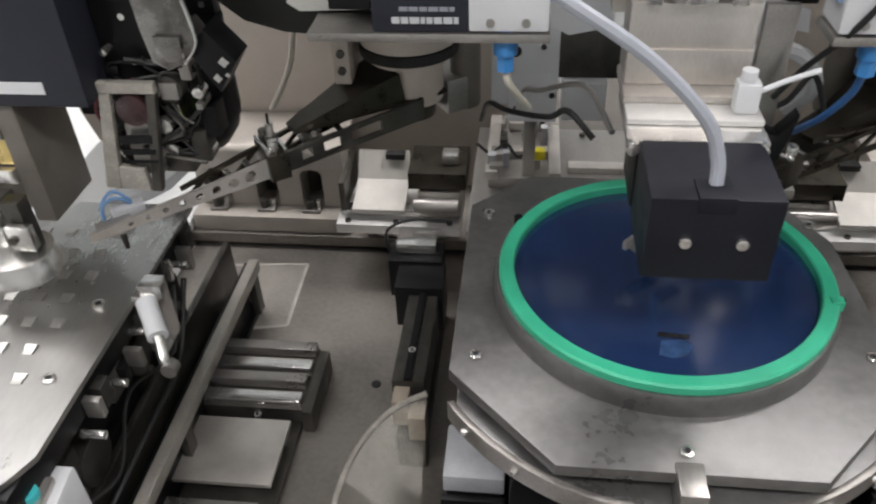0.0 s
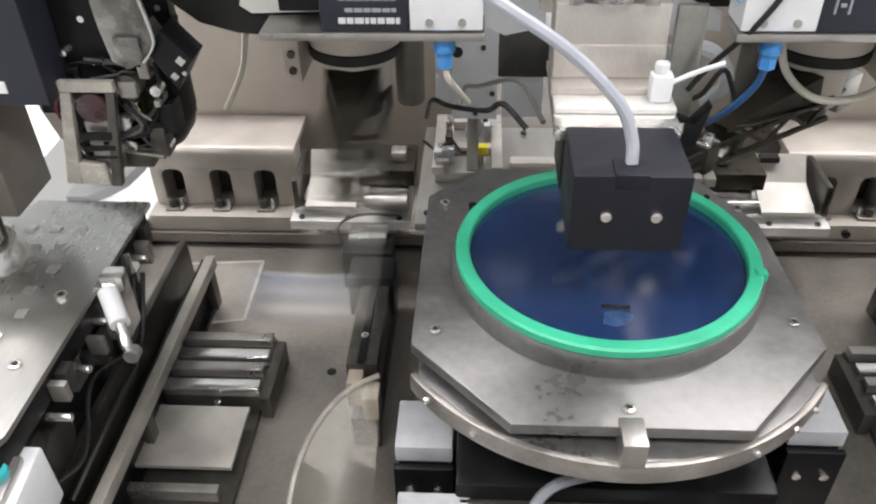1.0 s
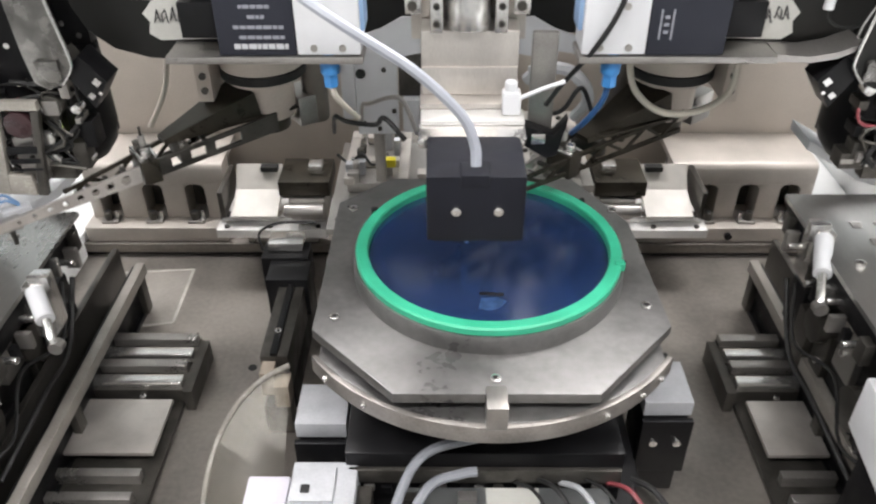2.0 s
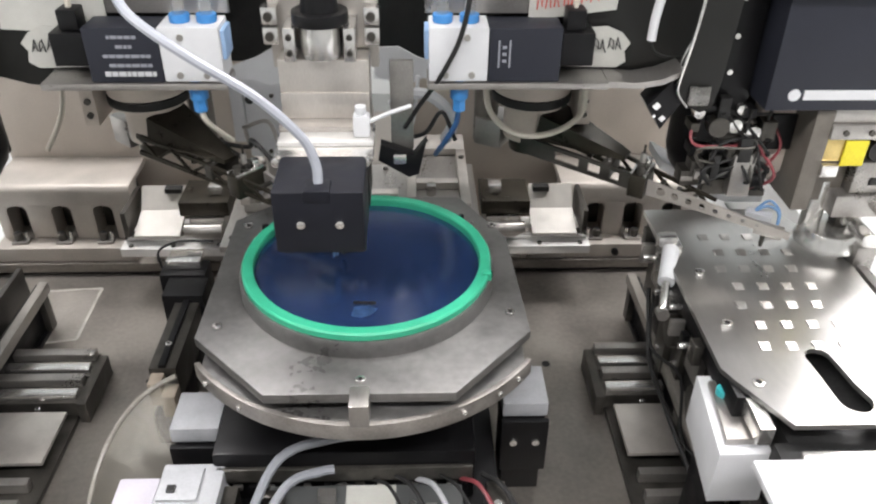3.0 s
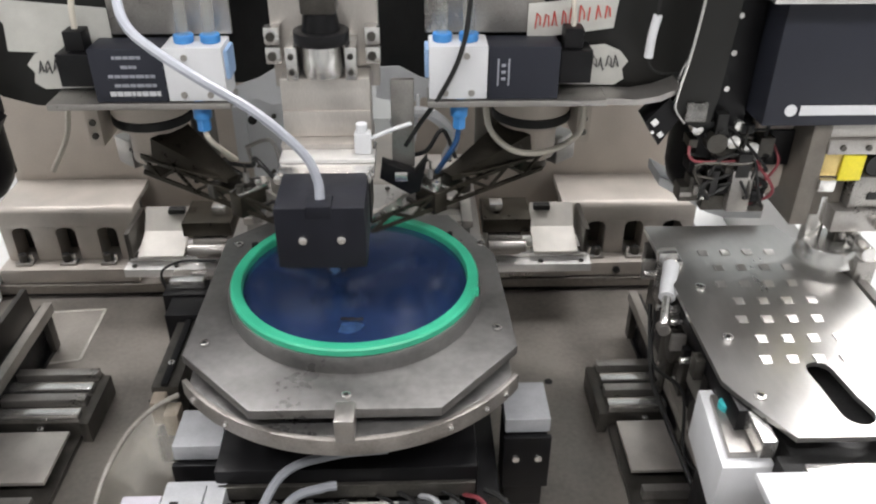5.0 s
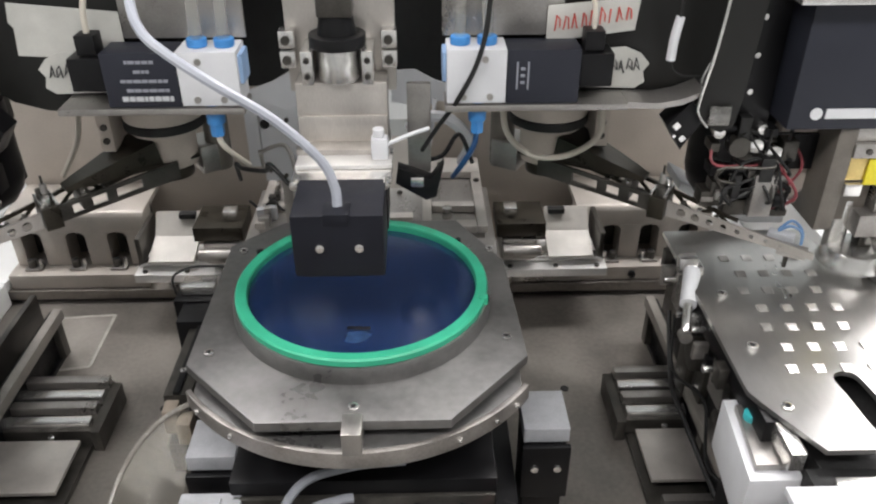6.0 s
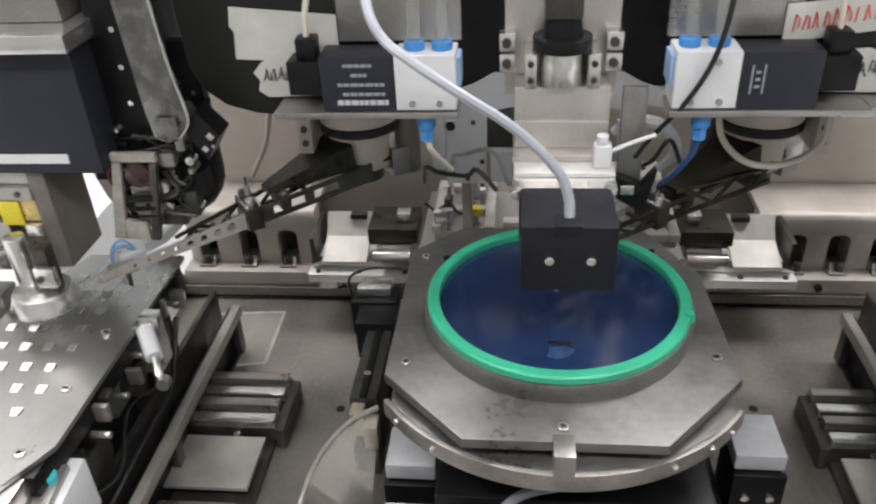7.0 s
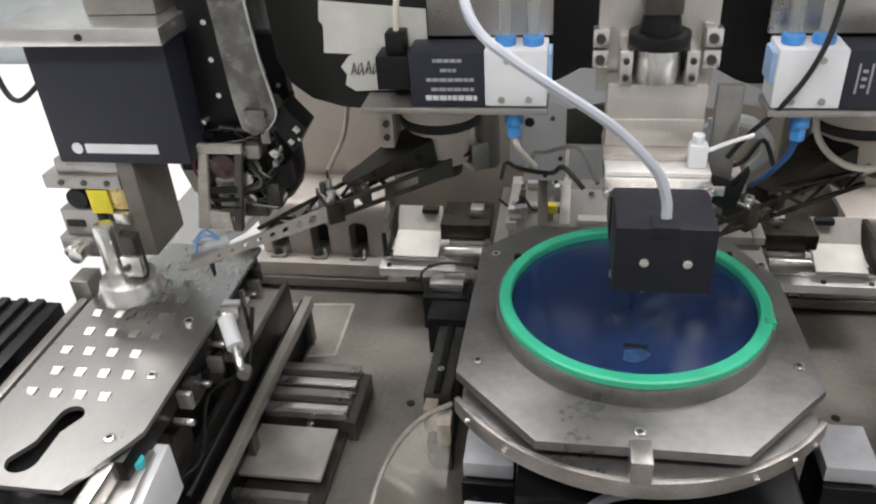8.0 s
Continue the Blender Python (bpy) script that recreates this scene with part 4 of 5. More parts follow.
def bond_head(s):
    """The bond camera box with its stage, above the strip track."""
    t = thing("bond_camera", "navy box camera on steel brackets with pale print", "machine camera", (s * 0.385, 0.06, 0.29), "bond cameras")
    xa, xb = (-0.452, -0.342) if s < 0 else (0.322, 0.432)
    za, zb, d = (0.283, 0.379, 0.0) if s < 0 else (0.309, 0.402, 0.022)
    part("box", bx(B(), xa, xb, 0.03, 0.16, za, zb, 0.0015), NAVY, t)
    part("top_bracket", bx(B(), xa - 0.016, xb + 0.006, 0.018, 0.17, zb + 0.0005, zb + 0.013, 0.001), BRIGHT, t, "thick steel top bracket")
    part("bracket_hole", cy(B(), ((xa + xb) / 2, 0.0175, zb + 0.007), 0.0026, 0.001, "y", 16), DEEP, t)
    part("top_block", bx(B(), xa + 0.045, xb - 0.01, 0.05, 0.16, zb + 0.0135, 0.49, 0.001), STEEL, t)
    part("print_bar", bx(B(), xa + 0.026, xa + 0.086, 0.0288, 0.0298, za + 0.009, za + 0.0165, 0), WHITE, t)
    part("print_dot", cy(B(), (xa + 0.019, 0.0293, za + 0.0127), 0.0045, 0.001, "y", 20), WHITE, t)
    i = xb if s < 0 else xa
    part("side_body", bx(B(), i - s * 0.0005, i - s * 0.035, 0.06, 0.17, 0.27, 0.45, 0.002), BLACK, t)
    for k in range(4):
        part("side_screw", cy(B(), (i - s * 0.02, 0.0595, 0.30 + 0.028 * k), 0.0022, 0.002, "y", 10), BRIGHT, t)
    c = (xa + xb) / 2
    c2, yc = (-0.406, -0.002) if s < 0 else (0.406, 0.045)
    e = -0.4075 if s < 0 else 0.3785   # inner edge of the stage
    part("stage_top", bx(B(), e + s * 0.056, e, 0.036, 0.088, za - 0.0125, za - 0.0005, 0.001), STEEL, t)
    part("stage_mid", bx(B(), e + s * 0.068, e + s * 0.001, 0.032, 0.088, za - 0.025, za - 0.013, 0.001), STEEL, t)
    part("gold_block", bx(B(), e + s * 0.034, e + s * 0.002, 0.036, 0.085, za - 0.045, za - 0.0255, 0.001), GOLD, t)
    part("yellow_film", bx(B(), e + s * 0.034, e + s * 0.016, 0.0335, 0.0355, za - 0.048, za - 0.026, 0.0005), YELLOW, t)
    part("dark_side", bx(B(), e + s * 0.0015, e - s * 0.013, 0.034, 0.086, za - 0.088, za - 0.0015, 0.0012), COVERG, t, "dark taupe side block")
    part("motor_end", cy(B(), (e + s * 0.046, 0.05, za - 0.036), 0.009, 0.03, "y", 20), DEEP, t)
    part("stage_side", bx(B(), e + s * 0.030, e + s * 0.004, 0.045, 0.085, za - 0.085, za - 0.0455, 0.001), COVERG, t)
    part("stage_low", bx(B(), e + s * 0.064, e + s * 0.031, 0.034, 0.085, 0.214 + d, za - 0.0455, 0.001), STEEL, t)
    part("stage_foot", bx(B(), e + s * 0.070, e + s * 0.020, 0.030, 0.085, 0.194 + d, 0.2135 + d, 0.001), STEEL, t)
    part("stage_notch", bx(B(), e + s * 0.060, e + s * 0.044, 0.0325, 0.0338, 0.222 + d, 0.228 + d, 0.0004), DEEP, t)
    part("stage_knob", cy(B(), (e + s * 0.058, 0.026, 0.203 + d), 0.0055, 0.010, "y", 16, bev=0.0008), BRIGHT, t)
    part("micrometer", cy(B(), (c2 - 0.010, yc + 0.008, 0.218), 0.0085, 0.046, "z", 20, bev=0.001), BRIGHT, t)
    part("cup", cy(B(), (c2 + 0.004, yc, 0.192), 0.027, 0.014, "z", 40, r2=0.022, bev=0.001), BRIGHT, t, "shallow steel cup")
    part("grip", bx(B(), c2 + 0.006, c2 + 0.018, yc - 0.002, yc + 0.010, 0.199, 0.235, 0.001), DARKMET, t)
    part("grip_jaw", bx(B(), c2 + 0.008, c2 + 0.024, yc - 0.009, yc - 0.003, 0.205, 0.222, 0.0008), BRIGHT, t)
    part("grip_bolt", cy(B(), (c2 + 0.012, yc - 0.0095, 0.213), 0.0028, 0.003, "y", 10), DARKMET, t)
    part("thimble", cy(B(), (e + s * 0.046, 0.022, 0.206), 0.0065, 0.024, "y", 18, bev=0.001), BRIGHT, t)
    part("spring_plate", bx(B(), e + s * 0.014, e + s * 0.001, 0.030, 0.0358, za - 0.056, za - 0.0458, 0.0008), BRIGHT, t)
    part("cable", sweep(B(), [(c + s * 0.06, 0.05, 0.345), (c + s * 0.085, 0.045, 0.328), (c + s * 0.10, 0.05, 0.345), (c + s * 0.108, 0.06, 0.40)], 0.0022, 8, 5), DEEP, t)
    for k in range(3):
        part("stage_screw", cy(B(), (e + s * (0.012 + 0.02 * k), 0.0313, za - 0.019), 0.0024, 0.002, "y", 10), DARKMET, t)
    return t


def feeler(s):
    """Dark upright optics between the camera box and the arm drive, with a pale tube and a small square head."""
    t = thing("bond_optics", "black upright bond optics with a square sensor head", "machine optics", (s * 0.31, 0.10, 0.20), "bond optics")
    part("barrel", lathe(B(), [(0.0005, 0.215), (0.012, 0.217), (0.022, 0.223), (0.030, 0.234), (0.033, 0.247), (0.033, 0.310), (0.0005, 0.310)], 40, (s * 0.312, 0.100, 0)), BLACK, t)
    part("inner_block", bx(B(), s * 0.300, s * 0.322, 0.058, 0.070, 0.222, 0.278, 0.0015), DARKMET, t)
    part("chrome_band", bx(B(), s * 0.300, s * 0.318, 0.058, 0.0635, 0.235, 0.272, 0.001), BRIGHT, t)
    part("bracket", bx(B(), s * 0.285, s * 0.345, 0.108, 0.120, 0.235, 0.36, 0.001), BLACK, t)
    part("led", cy(B(), (s * 0.292, 0.067, 0.262), 0.0020, 0.003, "y", 10), LED, t)
    o = 0.0 if s < 0 else -0.013
    tongue = [(0.308, 0.435), (0.281, 0.435), (0.276, 0.37), (0.270, 0.330), (0.271, 0.319), (0.279, 0.309), (0.290, 0.304), (0.299, 0.309), (0.302, 0.33)]
    tg = part("tongue", prism(B(), [(s * (x + o), z) for x, z in tongue], 0.038, 0.0415, "y", bev=0.001), TONGUE if s < 0 else CHARCOAL, t, "flat metal tongue with a bright edge")
    part("tongue_edge", sweep(B(), [(s * (x + o), 0.0372, z) for x, z in tongue[1:6]], 0.0011, 6, 4), BRIGHT, tg)
    part("tongue_clamp", bx(B(), s * (0.278 + o), s * (0.294 + o), 0.0345, 0.0375, 0.311, 0.326, 0.002), TONGUE, tg)
    head = [(0.2795, 0.3155), (0.2665, 0.3275), (0.2505, 0.3085), (0.2635, 0.2885)]
    hd = part("square_head", prism(B(), [(s * (x + o), z) for x, z in head], 0.042, 0.066, "y", bev=0.0015), BLACK, t, "tilted black square sensor head")
    for (x, z), w in (((0.2575, 0.3085), 0.0035), ((0.2630, 0.2985), 0.0030), ((0.2565, 0.3005), 0.0018)):
        part("head_mark", prism(B(), [(s * (x + o - w), z), (s * (x + o), z + w), (s * (x + o + w), z), (s * (x + o), z - w)], 0.0405, 0.0415, "y"), BRIGHT, hd)
    part("head_arm", prism(B(), [(s * (0.282 + o), 0.325), (s * (0.274 + o), 0.332), (s * (0.268 + o), 0.322), (s * (0.278 + o), 0.312)], 0.0425, 0.055, "y"), DARKMET, hd)
    def flat(pts, y0, y1):
        return prism(B(), [(s * x, z) for x, z in pts], y0, y1, "y", bev=0.0006)
    if s < 0:
        fr = part("lens_frame", flat([(0.306, 0.293), (0.342, 0.293), (0.342, 0.286), (0.306, 0.286)], 0.043, 0.049), HAZY, t, "pale frame round a dark lens")
        part("frame_post", flat([(0.335, 0.2858), (0.342, 0.2858), (0.357, 0.218), (0.347, 0.217)], 0.043, 0.049), HAZY, fr)
        part("frame_post", flat([(0.306, 0.2858), (0.312, 0.2858), (0.326, 0.216), (0.319, 0.216)], 0.043, 0.049), DARKMET, fr)
        part("frame_foot", flat([(0.3275, 0.232), (0.3455, 0.234), (0.3465, 0.217), (0.3265, 0.216)], 0.0435, 0.049), HAZY, fr)
        part("dark_lens", cy(B(), (s * 0.3235, 0.046, 0.2745), 0.0105, 0.006, "y", 24, bev=0.001), MAROON, fr)
        for z0, z1 in ((0.258, 0.252), (0.248, 0.244), (0.240, 0.238)):
            part("frame_bar", flat([(0.315, z0), (0.3375, z0 - 0.001), (0.3385, z1 - 0.001), (0.316, z1)], 0.0425, 0.0445), BLACK, fr)
    # Curved white band added for the bright background below the barrel.
    curve = [(0.322, 0.214), (0.333, 0.197), (0.350, 0.182), (0.368, 0.172), (0.388, 0.164), (0.405, 0.163)] if s < 0 else [(0.280, 0.228), (0.296, 0.219), (0.312, 0.210), (0.328, 0.200), (0.346, 0.194), (0.380, 0.193)]
    part("background_band", flat(curve + [(x, z - 0.009) for x, z in curve[::-1]], 0.110, 0.150), WHITE, t, "white curved band for the bright background under the optics")
    part("front_clamp", bx(B(), s * 0.318, s * 0.336, 0.050, 0.066, 0.225, 0.262, 0.001), STEEL, t)
    part("side_clamp", bx(B(), s * 0.286, s * 0.297, 0.056, 0.070, 0.232, 0.254, 0.001), DARKMET, t)
    part("glass_cell", cy(B(), (s * 0.330, 0.060, 0.276), 0.009, 0.012, "y", 20, bev=0.001), BRIGHT, t)
    part("focus_knob", cy(B(), (s * 0.300, 0.056, 0.286), 0.0085, 0.012, "y", 20, bev=0.001), DARKMET, t)
    part("ledge", bx(B(), s * 0.322, s * 0.352, 0.055, 0.09, 0.222, 0.228, 0.001), DARKMET, t)
    part("shroud", prism(B(), [(s * 0.337, 0.2285), (s * 0.352, 0.229), (s * 0.366, 0.240), (s * 0.373, 0.262), (s * 0.373, 0.300), (s * 0.337, 0.300)], 0.066, 0.105, "y", bev=0.002), TAUPE, t)
    part("shroud_clip", bx(B(), s * 0.346, s * 0.368, 0.061, 0.0655, 0.262, 0.292, 0.001), BLACK, t)
    part("shroud_wire", sweep(B(), [(s * 0.342, 0.062, 0.292), (s * 0.356, 0.058, 0.268), (s * 0.349, 0.058, 0.250), (s * 0.338, 0.060, 0.236)], 0.0012, 6, 5), RED, t)
    part("shroud_plate", bx(B(), s * 0.338, s * 0.350, 0.0605, 0.0655, 0.234, 0.256, 0.001), STEEL, t)
    for k in range(5):
        part("bracket_screw", cy(B(), (s * (0.292 + 0.011 * k), 0.107, 0.318 + 0.009 * (k % 2)), 0.0022, 0.002, "y", 10), BRIGHT, t)
    r = random.Random(21 + s)
    for k in range(34):
        x, y, z = 0.282 + 0.062 * r.random(), 0.052 + 0.016 * r.random(), 0.236 + 0.075 * r.random()
        w, h = 0.002 + 0.004 * r.random(), 0.002 + 0.009 * r.random()
        m = (BLACK, BLACK, DARKMET, BRIGHT, DEEP, STEEL)[k % 6]
        if k % 3 == 0:
            part("fitting", cy(B(), (s * x, y, z), w, 0.010, "xyz"[k % 2], 12, bev=0.0004), m, t)
        else:
            part("fitting", bx(B(), s * (x - w), s * (x + w), y - 0.004, y + 0.012, z - h, z + h, 0.0005), m, t)
    for k in range(10):
        p = [(s * (0.28 + 0.065 * r.random()), 0.046 + 0.016 * r.random(), 0.234 + 0.075 * r.random()) for q in range(4)]
        p.sort(key=lambda v: v[2])
        part("wire", sweep(B(), p, 0.0007 + 0.0009 * r.random(), 6, 5), (DEEP, DEEP, RED, DEEP, DARKMET, DEEP, DEEP, DARKMET, DEEP, DEEP)[k], t)
    r = random.Random(8 + s)
    for k in range(7):
        a = (s * (0.325 + 0.025 * r.random()), 0.05 + 0.02 * r.random(), 0.226 + 0.01 * r.random())
        b = (s * (0.325 + 0.03 * r.random()), 0.045 + 0.02 * r.random(), 0.24 + 0.012 * r.random())
        c = (s * (0.30 + 0.04 * r.random()), 0.055 + 0.02 * r.random(), 0.258 + 0.02 * r.random())
        part("wire", sweep(B(), [a, b, c], 0.0014, 6, 5), (RED, DEEP, DEEP, DARKMET, DEEP, DEEP, RED)[k], t)
    return t


def arm_motor(s):
    """The still motor drum round the arm's pivot, under the housing."""
    t = thing("arm_motor", "taupe arm motor drum with a black band", "motor", (s * 0.165, 0.14, 0.27), "arm motors")
    part("drum", cy(B(), (s * 0.165, 0.14, 0.2975), 0.034, 0.028, "z", 48, bev=0.002), TAUPE, t)
    part("band", cy(B(), (s * 0.165, 0.14, 0.2795), 0.0345, 0.0075, "z", 48, bev=0.001), DEEP, t)
    part("inner_cover", cy(B(), (s * 0.128, 0.158, 0.268), 0.011, 0.086, "z", 28, bev=0.003), COVERG, t, "dark taupe rounded cover")
    part("lower_ring", cy(B(), (s * 0.165, 0.14, 0.2735), 0.0295, 0.004, "z", 48), TAUPE, t)
    if s > 0:
        part("cable_loop", sweep(B(), [(s * 0.120, 0.10, 0.310), (s * 0.124, 0.085, 0.285), (s * 0.145, 0.08, 0.268), (s * 0.175, 0.085, 0.266), (s * 0.20, 0.095, 0.278), (s * 0.203, 0.10, 0.305)], 0.0026, 8, 6), CREAM, t)
    part("side_bracket", bx(B(), s * 0.2005, s * 0.212, 0.110, 0.150, 0.262, 0.3115, 0.001), TAUPE, t)
    for z in (0.272, 0.284, 0.298):
        part("bracket_screw", cy(B(), (s * 0.206, 0.1095, z), 0.0028, 0.003, "y", 12), DARKMET, t)


def base_rail(s):
    """Dark folded channel along the bed, beside the strip track."""
    t = thing("cable_channel", "dark folded steel channel with a pale inner lip", "channel", (s * 0.33, -0.05, 0.0), "cable channels")
    xo = 0.350 if s < 0 else 0.320
    yo, yi = (0.186, 0.172) if s < 0 else (0.204, 0.178)
    part("outer", bx(B(), s * (xo), s * (xo + 0.006), -0.42, yo, 0.0005, 0.066, 0.001), DARKMET, t)
    part("web", bx(B(), s * (xo - 0.024), s * (xo - 0.0005), -0.42, yi, 0.0005, 0.006, 0.0005), BLACK, t)
    part("inner_lip", bx(B(), s * (xo - 0.030), s * (xo - 0.021), -0.42, yi, 0.046, 0.058, 0.001), RAIL, t)
    # Black face set back under the lip paints the shadow there.
    part("lip_shadow_face", bx(B(), s * (xo - 0.0205), s * (xo - 0.017), -0.42, yi - 0.002, 0.0062, 0.055, 0.0006), BLACK, t)
    for y in (yi - 0.018, -0.02, -0.16, -0.30):
        part("lip_foot", bx(B(), s * (xo - 0.029), s * (xo - 0.022), y, y + 0.012, 0.0062, 0.0458, 0.0006), DARKMET, t)


def slider(s):
    """A pair of linear guide blocks and a cover plate on the bed."""
    t = thing("linear_guide", "steel linear guide with ribbed carriages", "linear guide", (s * 0.29, 0.02, 0.0), "linear guides")
    x0, x1 = (0.250, 0.345) if s < 0 else (0.240, 0.296)
    for y in (0.066, 0.030):
        part("carriage", bx(B(), s * x0, s * x1, y, y + 0.033, 0.006, 0.022, 0.001), DARKMET, t)
        part("ridge", bx(B(), s * (x0 + 0.001), s * x1, y + 0.002, y + 0.013, 0.0222, 0.029, 0.001), BRIGHT, t)
        part("ridge", bx(B(), s * (x0 + 0.001), s * x1, y + 0.021, y + 0.031, 0.0222, 0.031, 0.001), STEEL, t)
    part("end_seal", bx(B(), s * (x0 - 0.009), s * (x0 - 0.0005), 0.026, 0.094, 0.0005, 0.024, 0.001), DARKMET, t)
    part("cover", bx(B(), s * (x0 + 0.006), s * x1, -0.040, 0.020, 0.017, 0.021, 0.0006), COLUMN, t)
    part("bed_rail", bx(B(), s * (x0 + 0.002), s * x1, -0.30, 0.10, 0.0005, 0.0058, 0.0005), DARKMET, t)
    for y in (-0.052, -0.075, -0.11):
        part("cross_bar", bx(B(), s * (x0 + 0.012), s * x1, y - 0.008, y, 0.006, 0.017, 0.0008), STEEL, t)
    screw(t, (s * (x0 + 0.035), 0.026, 0.018), 0.003, "z", BRIGHT, 0.003)


for side in (-1, 1):
    valve(side)
    housing(side)
    slot_block(side)
    metal_screen(side)
    tape_unit(side)
    bond_head(side)
    feeler(side)
    base_rail(side)
    slider(side)
    arm_motor(side)


# ---- fixtures behind the wafer table ----
def rear_fixtures():
    t = thing("rear_deck", "flat grey steel deck plate behind the wafer table", "plate", (0.0, 0.22, 0.017), "rear fixtures")
    part("deck", bx(B(), -0.128, 0.130, 0.140, 0.312, 0.1135, 0.1205, 0.001), STEEL, t)
    for x in (-0.12, 0.112):
        part("post", bx(B(), x, x + 0.01, 0.290, 0.302, 0.0175, 0.1132, 0.001), DARKMET, t)
    for x, y in ((-0.118, 0.155), (0.02, 0.15), (0.12, 0.16), (-0.02, 0.19), (0.03, 0.30), (-0.03, 0.30)):
        screw(t, (x, y, 0.1216), 0.0030, "z", DARKMET, 0.002)
    part("deck_strip", bx(B(), -0.045, 0.045, 0.232, 0.244, 0.1207, 0.1265, 0.001), COLUMN, t)
    part("deck_block", bx(B(), 0.012, 0.046, 0.175, 0.205, 0.1207, 0.134, 0.001), DARKMET, t)
    t = thing("window_frame_bracket", "pale steel bracket with two windows behind the table", "bracket", (0.086, 0.22, 0.017), "rear fixtures")
    z0, z1 = 0.157, 0.165
    for b in ((0.055, 0.117, 0.262, 0.298), (0.055, 0.064, 0.145, 0.2615), (0.107, 0.117, 0.145, 0.2615), (0.0645, 0.1065, 0.186, 0.196), (0.0645, 0.1065, 0.145, 0.158)):
        part("bar", bx(B(), b[0], b[1], b[2], b[3], z0, z1, 0.0012), COLUMN, t)
    part("floor_plate", bx(B(), 0.057, 0.115, 0.150, 0.295, 0.148, 0.1565, 0.001), STEEL, t)
    part("knob", cy(B(), (0.079, 0.176, 0.163), 0.005, 0.012, "z", 16, bev=0.001), BRIGHT, t)
    for x, y in ((0.060, 0.21), (0.075, 0.28), (0.10, 0.28), (0.112, 0.24)):
        screw(t, (x, y, 0.1660), 0.003, "z", DARKMET, 0.002)
    part("leg", bx(B(), 0.07, 0.10, 0.27, 0.295, 0.1207, 0.1475, 0.001), DARKMET, t)
    t = thing("upright_plate", "white upright plate with a dark oval window", "bracket", (-0.08, 0.20, 0.017), "rear fixtures")
    part("plate", bx(B(), -0.098, -0.060, 0.200, 0.208, 0.188, 0.272, 0.001), WHITE, t)
    part("side_post", bx(B(), -0.111, -0.0985, 0.196, 0.210, 0.205, 0.262, 0.002), WHITE, t)
    part("oval", cy(B(), (-0.093, 0.1995, 0.248), 0.0045, 0.001, "y", 20), DEEP, t)
    for x, z in ((-0.072, 0.252), (-0.064, 0.212), (-0.092, 0.20), (-0.078, 0.194)):
        part("plate_screw", cy(B(), (x, 0.1990, z), 0.0022, 0.0018, "y", 12), DARKMET, t)
    part("block", bx(B(), -0.056, -0.022, 0.200, 0.24, 0.190, 0.222, 0.001), WHITE, t)
    part("grey_plate", bx(B(), -0.0595, -0.005, 0.210, 0.216, 0.222, 0.262, 0.001), DARKMET, t)
    part("post", bx(B(), -0.085, -0.075, 0.2085, 0.218, 0.1207, 0.26, 0.001), STEEL, t)
    t = thing("dark_frame", "dark steel frame with a yellow tag and wires", "bracket", (-0.084, 0.25, 0.017), "rear fixtures")
    for b in ((-0.116, -0.053, 0.286, 0.302), (-0.116, -0.106, 0.200, 0.2855), (-0.063, -0.053, 0.200, 0.2855), (-0.1055, -0.0635, 0.236, 0.246)):
        part("bar", bx(B(), b[0], b[1], b[2], b[3], 0.132, 0.140, 0.001), COLUMN, t)
    part("floor_plate", bx(B(), -0.114, -0.055, 0.205, 0.300, 0.1207, 0.1315, 0.001), STEEL, t)
    part("yellow_tag", bx(B(), -0.078, -0.066, 0.220, 0.228, 0.1405, 0.149, 0.001), YELLOW, t)
    part("wire", sweep(B(), [(-0.125, 0.23, 0.15), (-0.112, 0.224, 0.144), (-0.10, 0.228, 0.152), (-0.09, 0.222, 0.143), (-0.078, 0.224, 0.146)], 0.0014, 6, 6), DEEP, t)
    r = random.Random(31)
    for k in range(16):
        x, y = -0.112 + 0.052 * r.random(), 0.206 + 0.085 * r.random()
        w, h = 0.002 + 0.004 * r.random(), 0.005 + 0.018 * r.random()
        if k % 4 == 3:
            part("fitting", cy(B(), (x, y, 0.1317 + h / 2), w * 0.8, h, "z", 12, bev=0.0004), BRIGHT, t)
        else:
            part("fitting", bx(B(), x - w, x + w, y - 0.004, y + 0.004, 0.1317, 0.1317 + h, 0.0006), (PALE, STEEL, DARKMET)[k % 3], t)
    for s in (-1, 1):
        t = thing("guide_motor", "dark guide motor block on a steel bar", "motor", (s * 0.17, 0.25, 0.017), "guide motors")
        part("body", bx(B(), s * 0.138, s * 0.178, 0.215, 0.262, 0.080, 0.108, 0.006), STEEL, t)
        part("cap", bx(B(), s * 0.134, s * 0.186, 0.218, 0.268, 0.1085, 0.125, 0.001), OLIVE, t)
        part("roller", cy(B(), (s * 0.160, 0.2075, 0.098), 0.007, 0.040, "x", 24, bev=0.001), STEEL, t)
        part("stop", bx(B(), s * 0.142, s * 0.156, 0.232, 0.246, 0.1255, 0.136, 0.001), BRIGHT, t)
        part("motor_foot", bx(B(), s * 0.150, s * 0.172, 0.225, 0.250, 0.078, 0.0798, 0.0005), STEEL, t)
        part("bent_plate", prism(B(), [(0.222, 0.078), (0.258, 0.088), (0.276, 0.110), (0.276, 0.114), (0.258, 0.0925), (0.222, 0.0815)], s * 0.192, s * 0.241, "x"), CREAMPL, t, "cream bent plate")
        part("plate_cutout", bx(B(), s * 0.196, s * 0.214, 0.2662, 0.2755, 0.109, 0.1145, 0), DEEP, t)
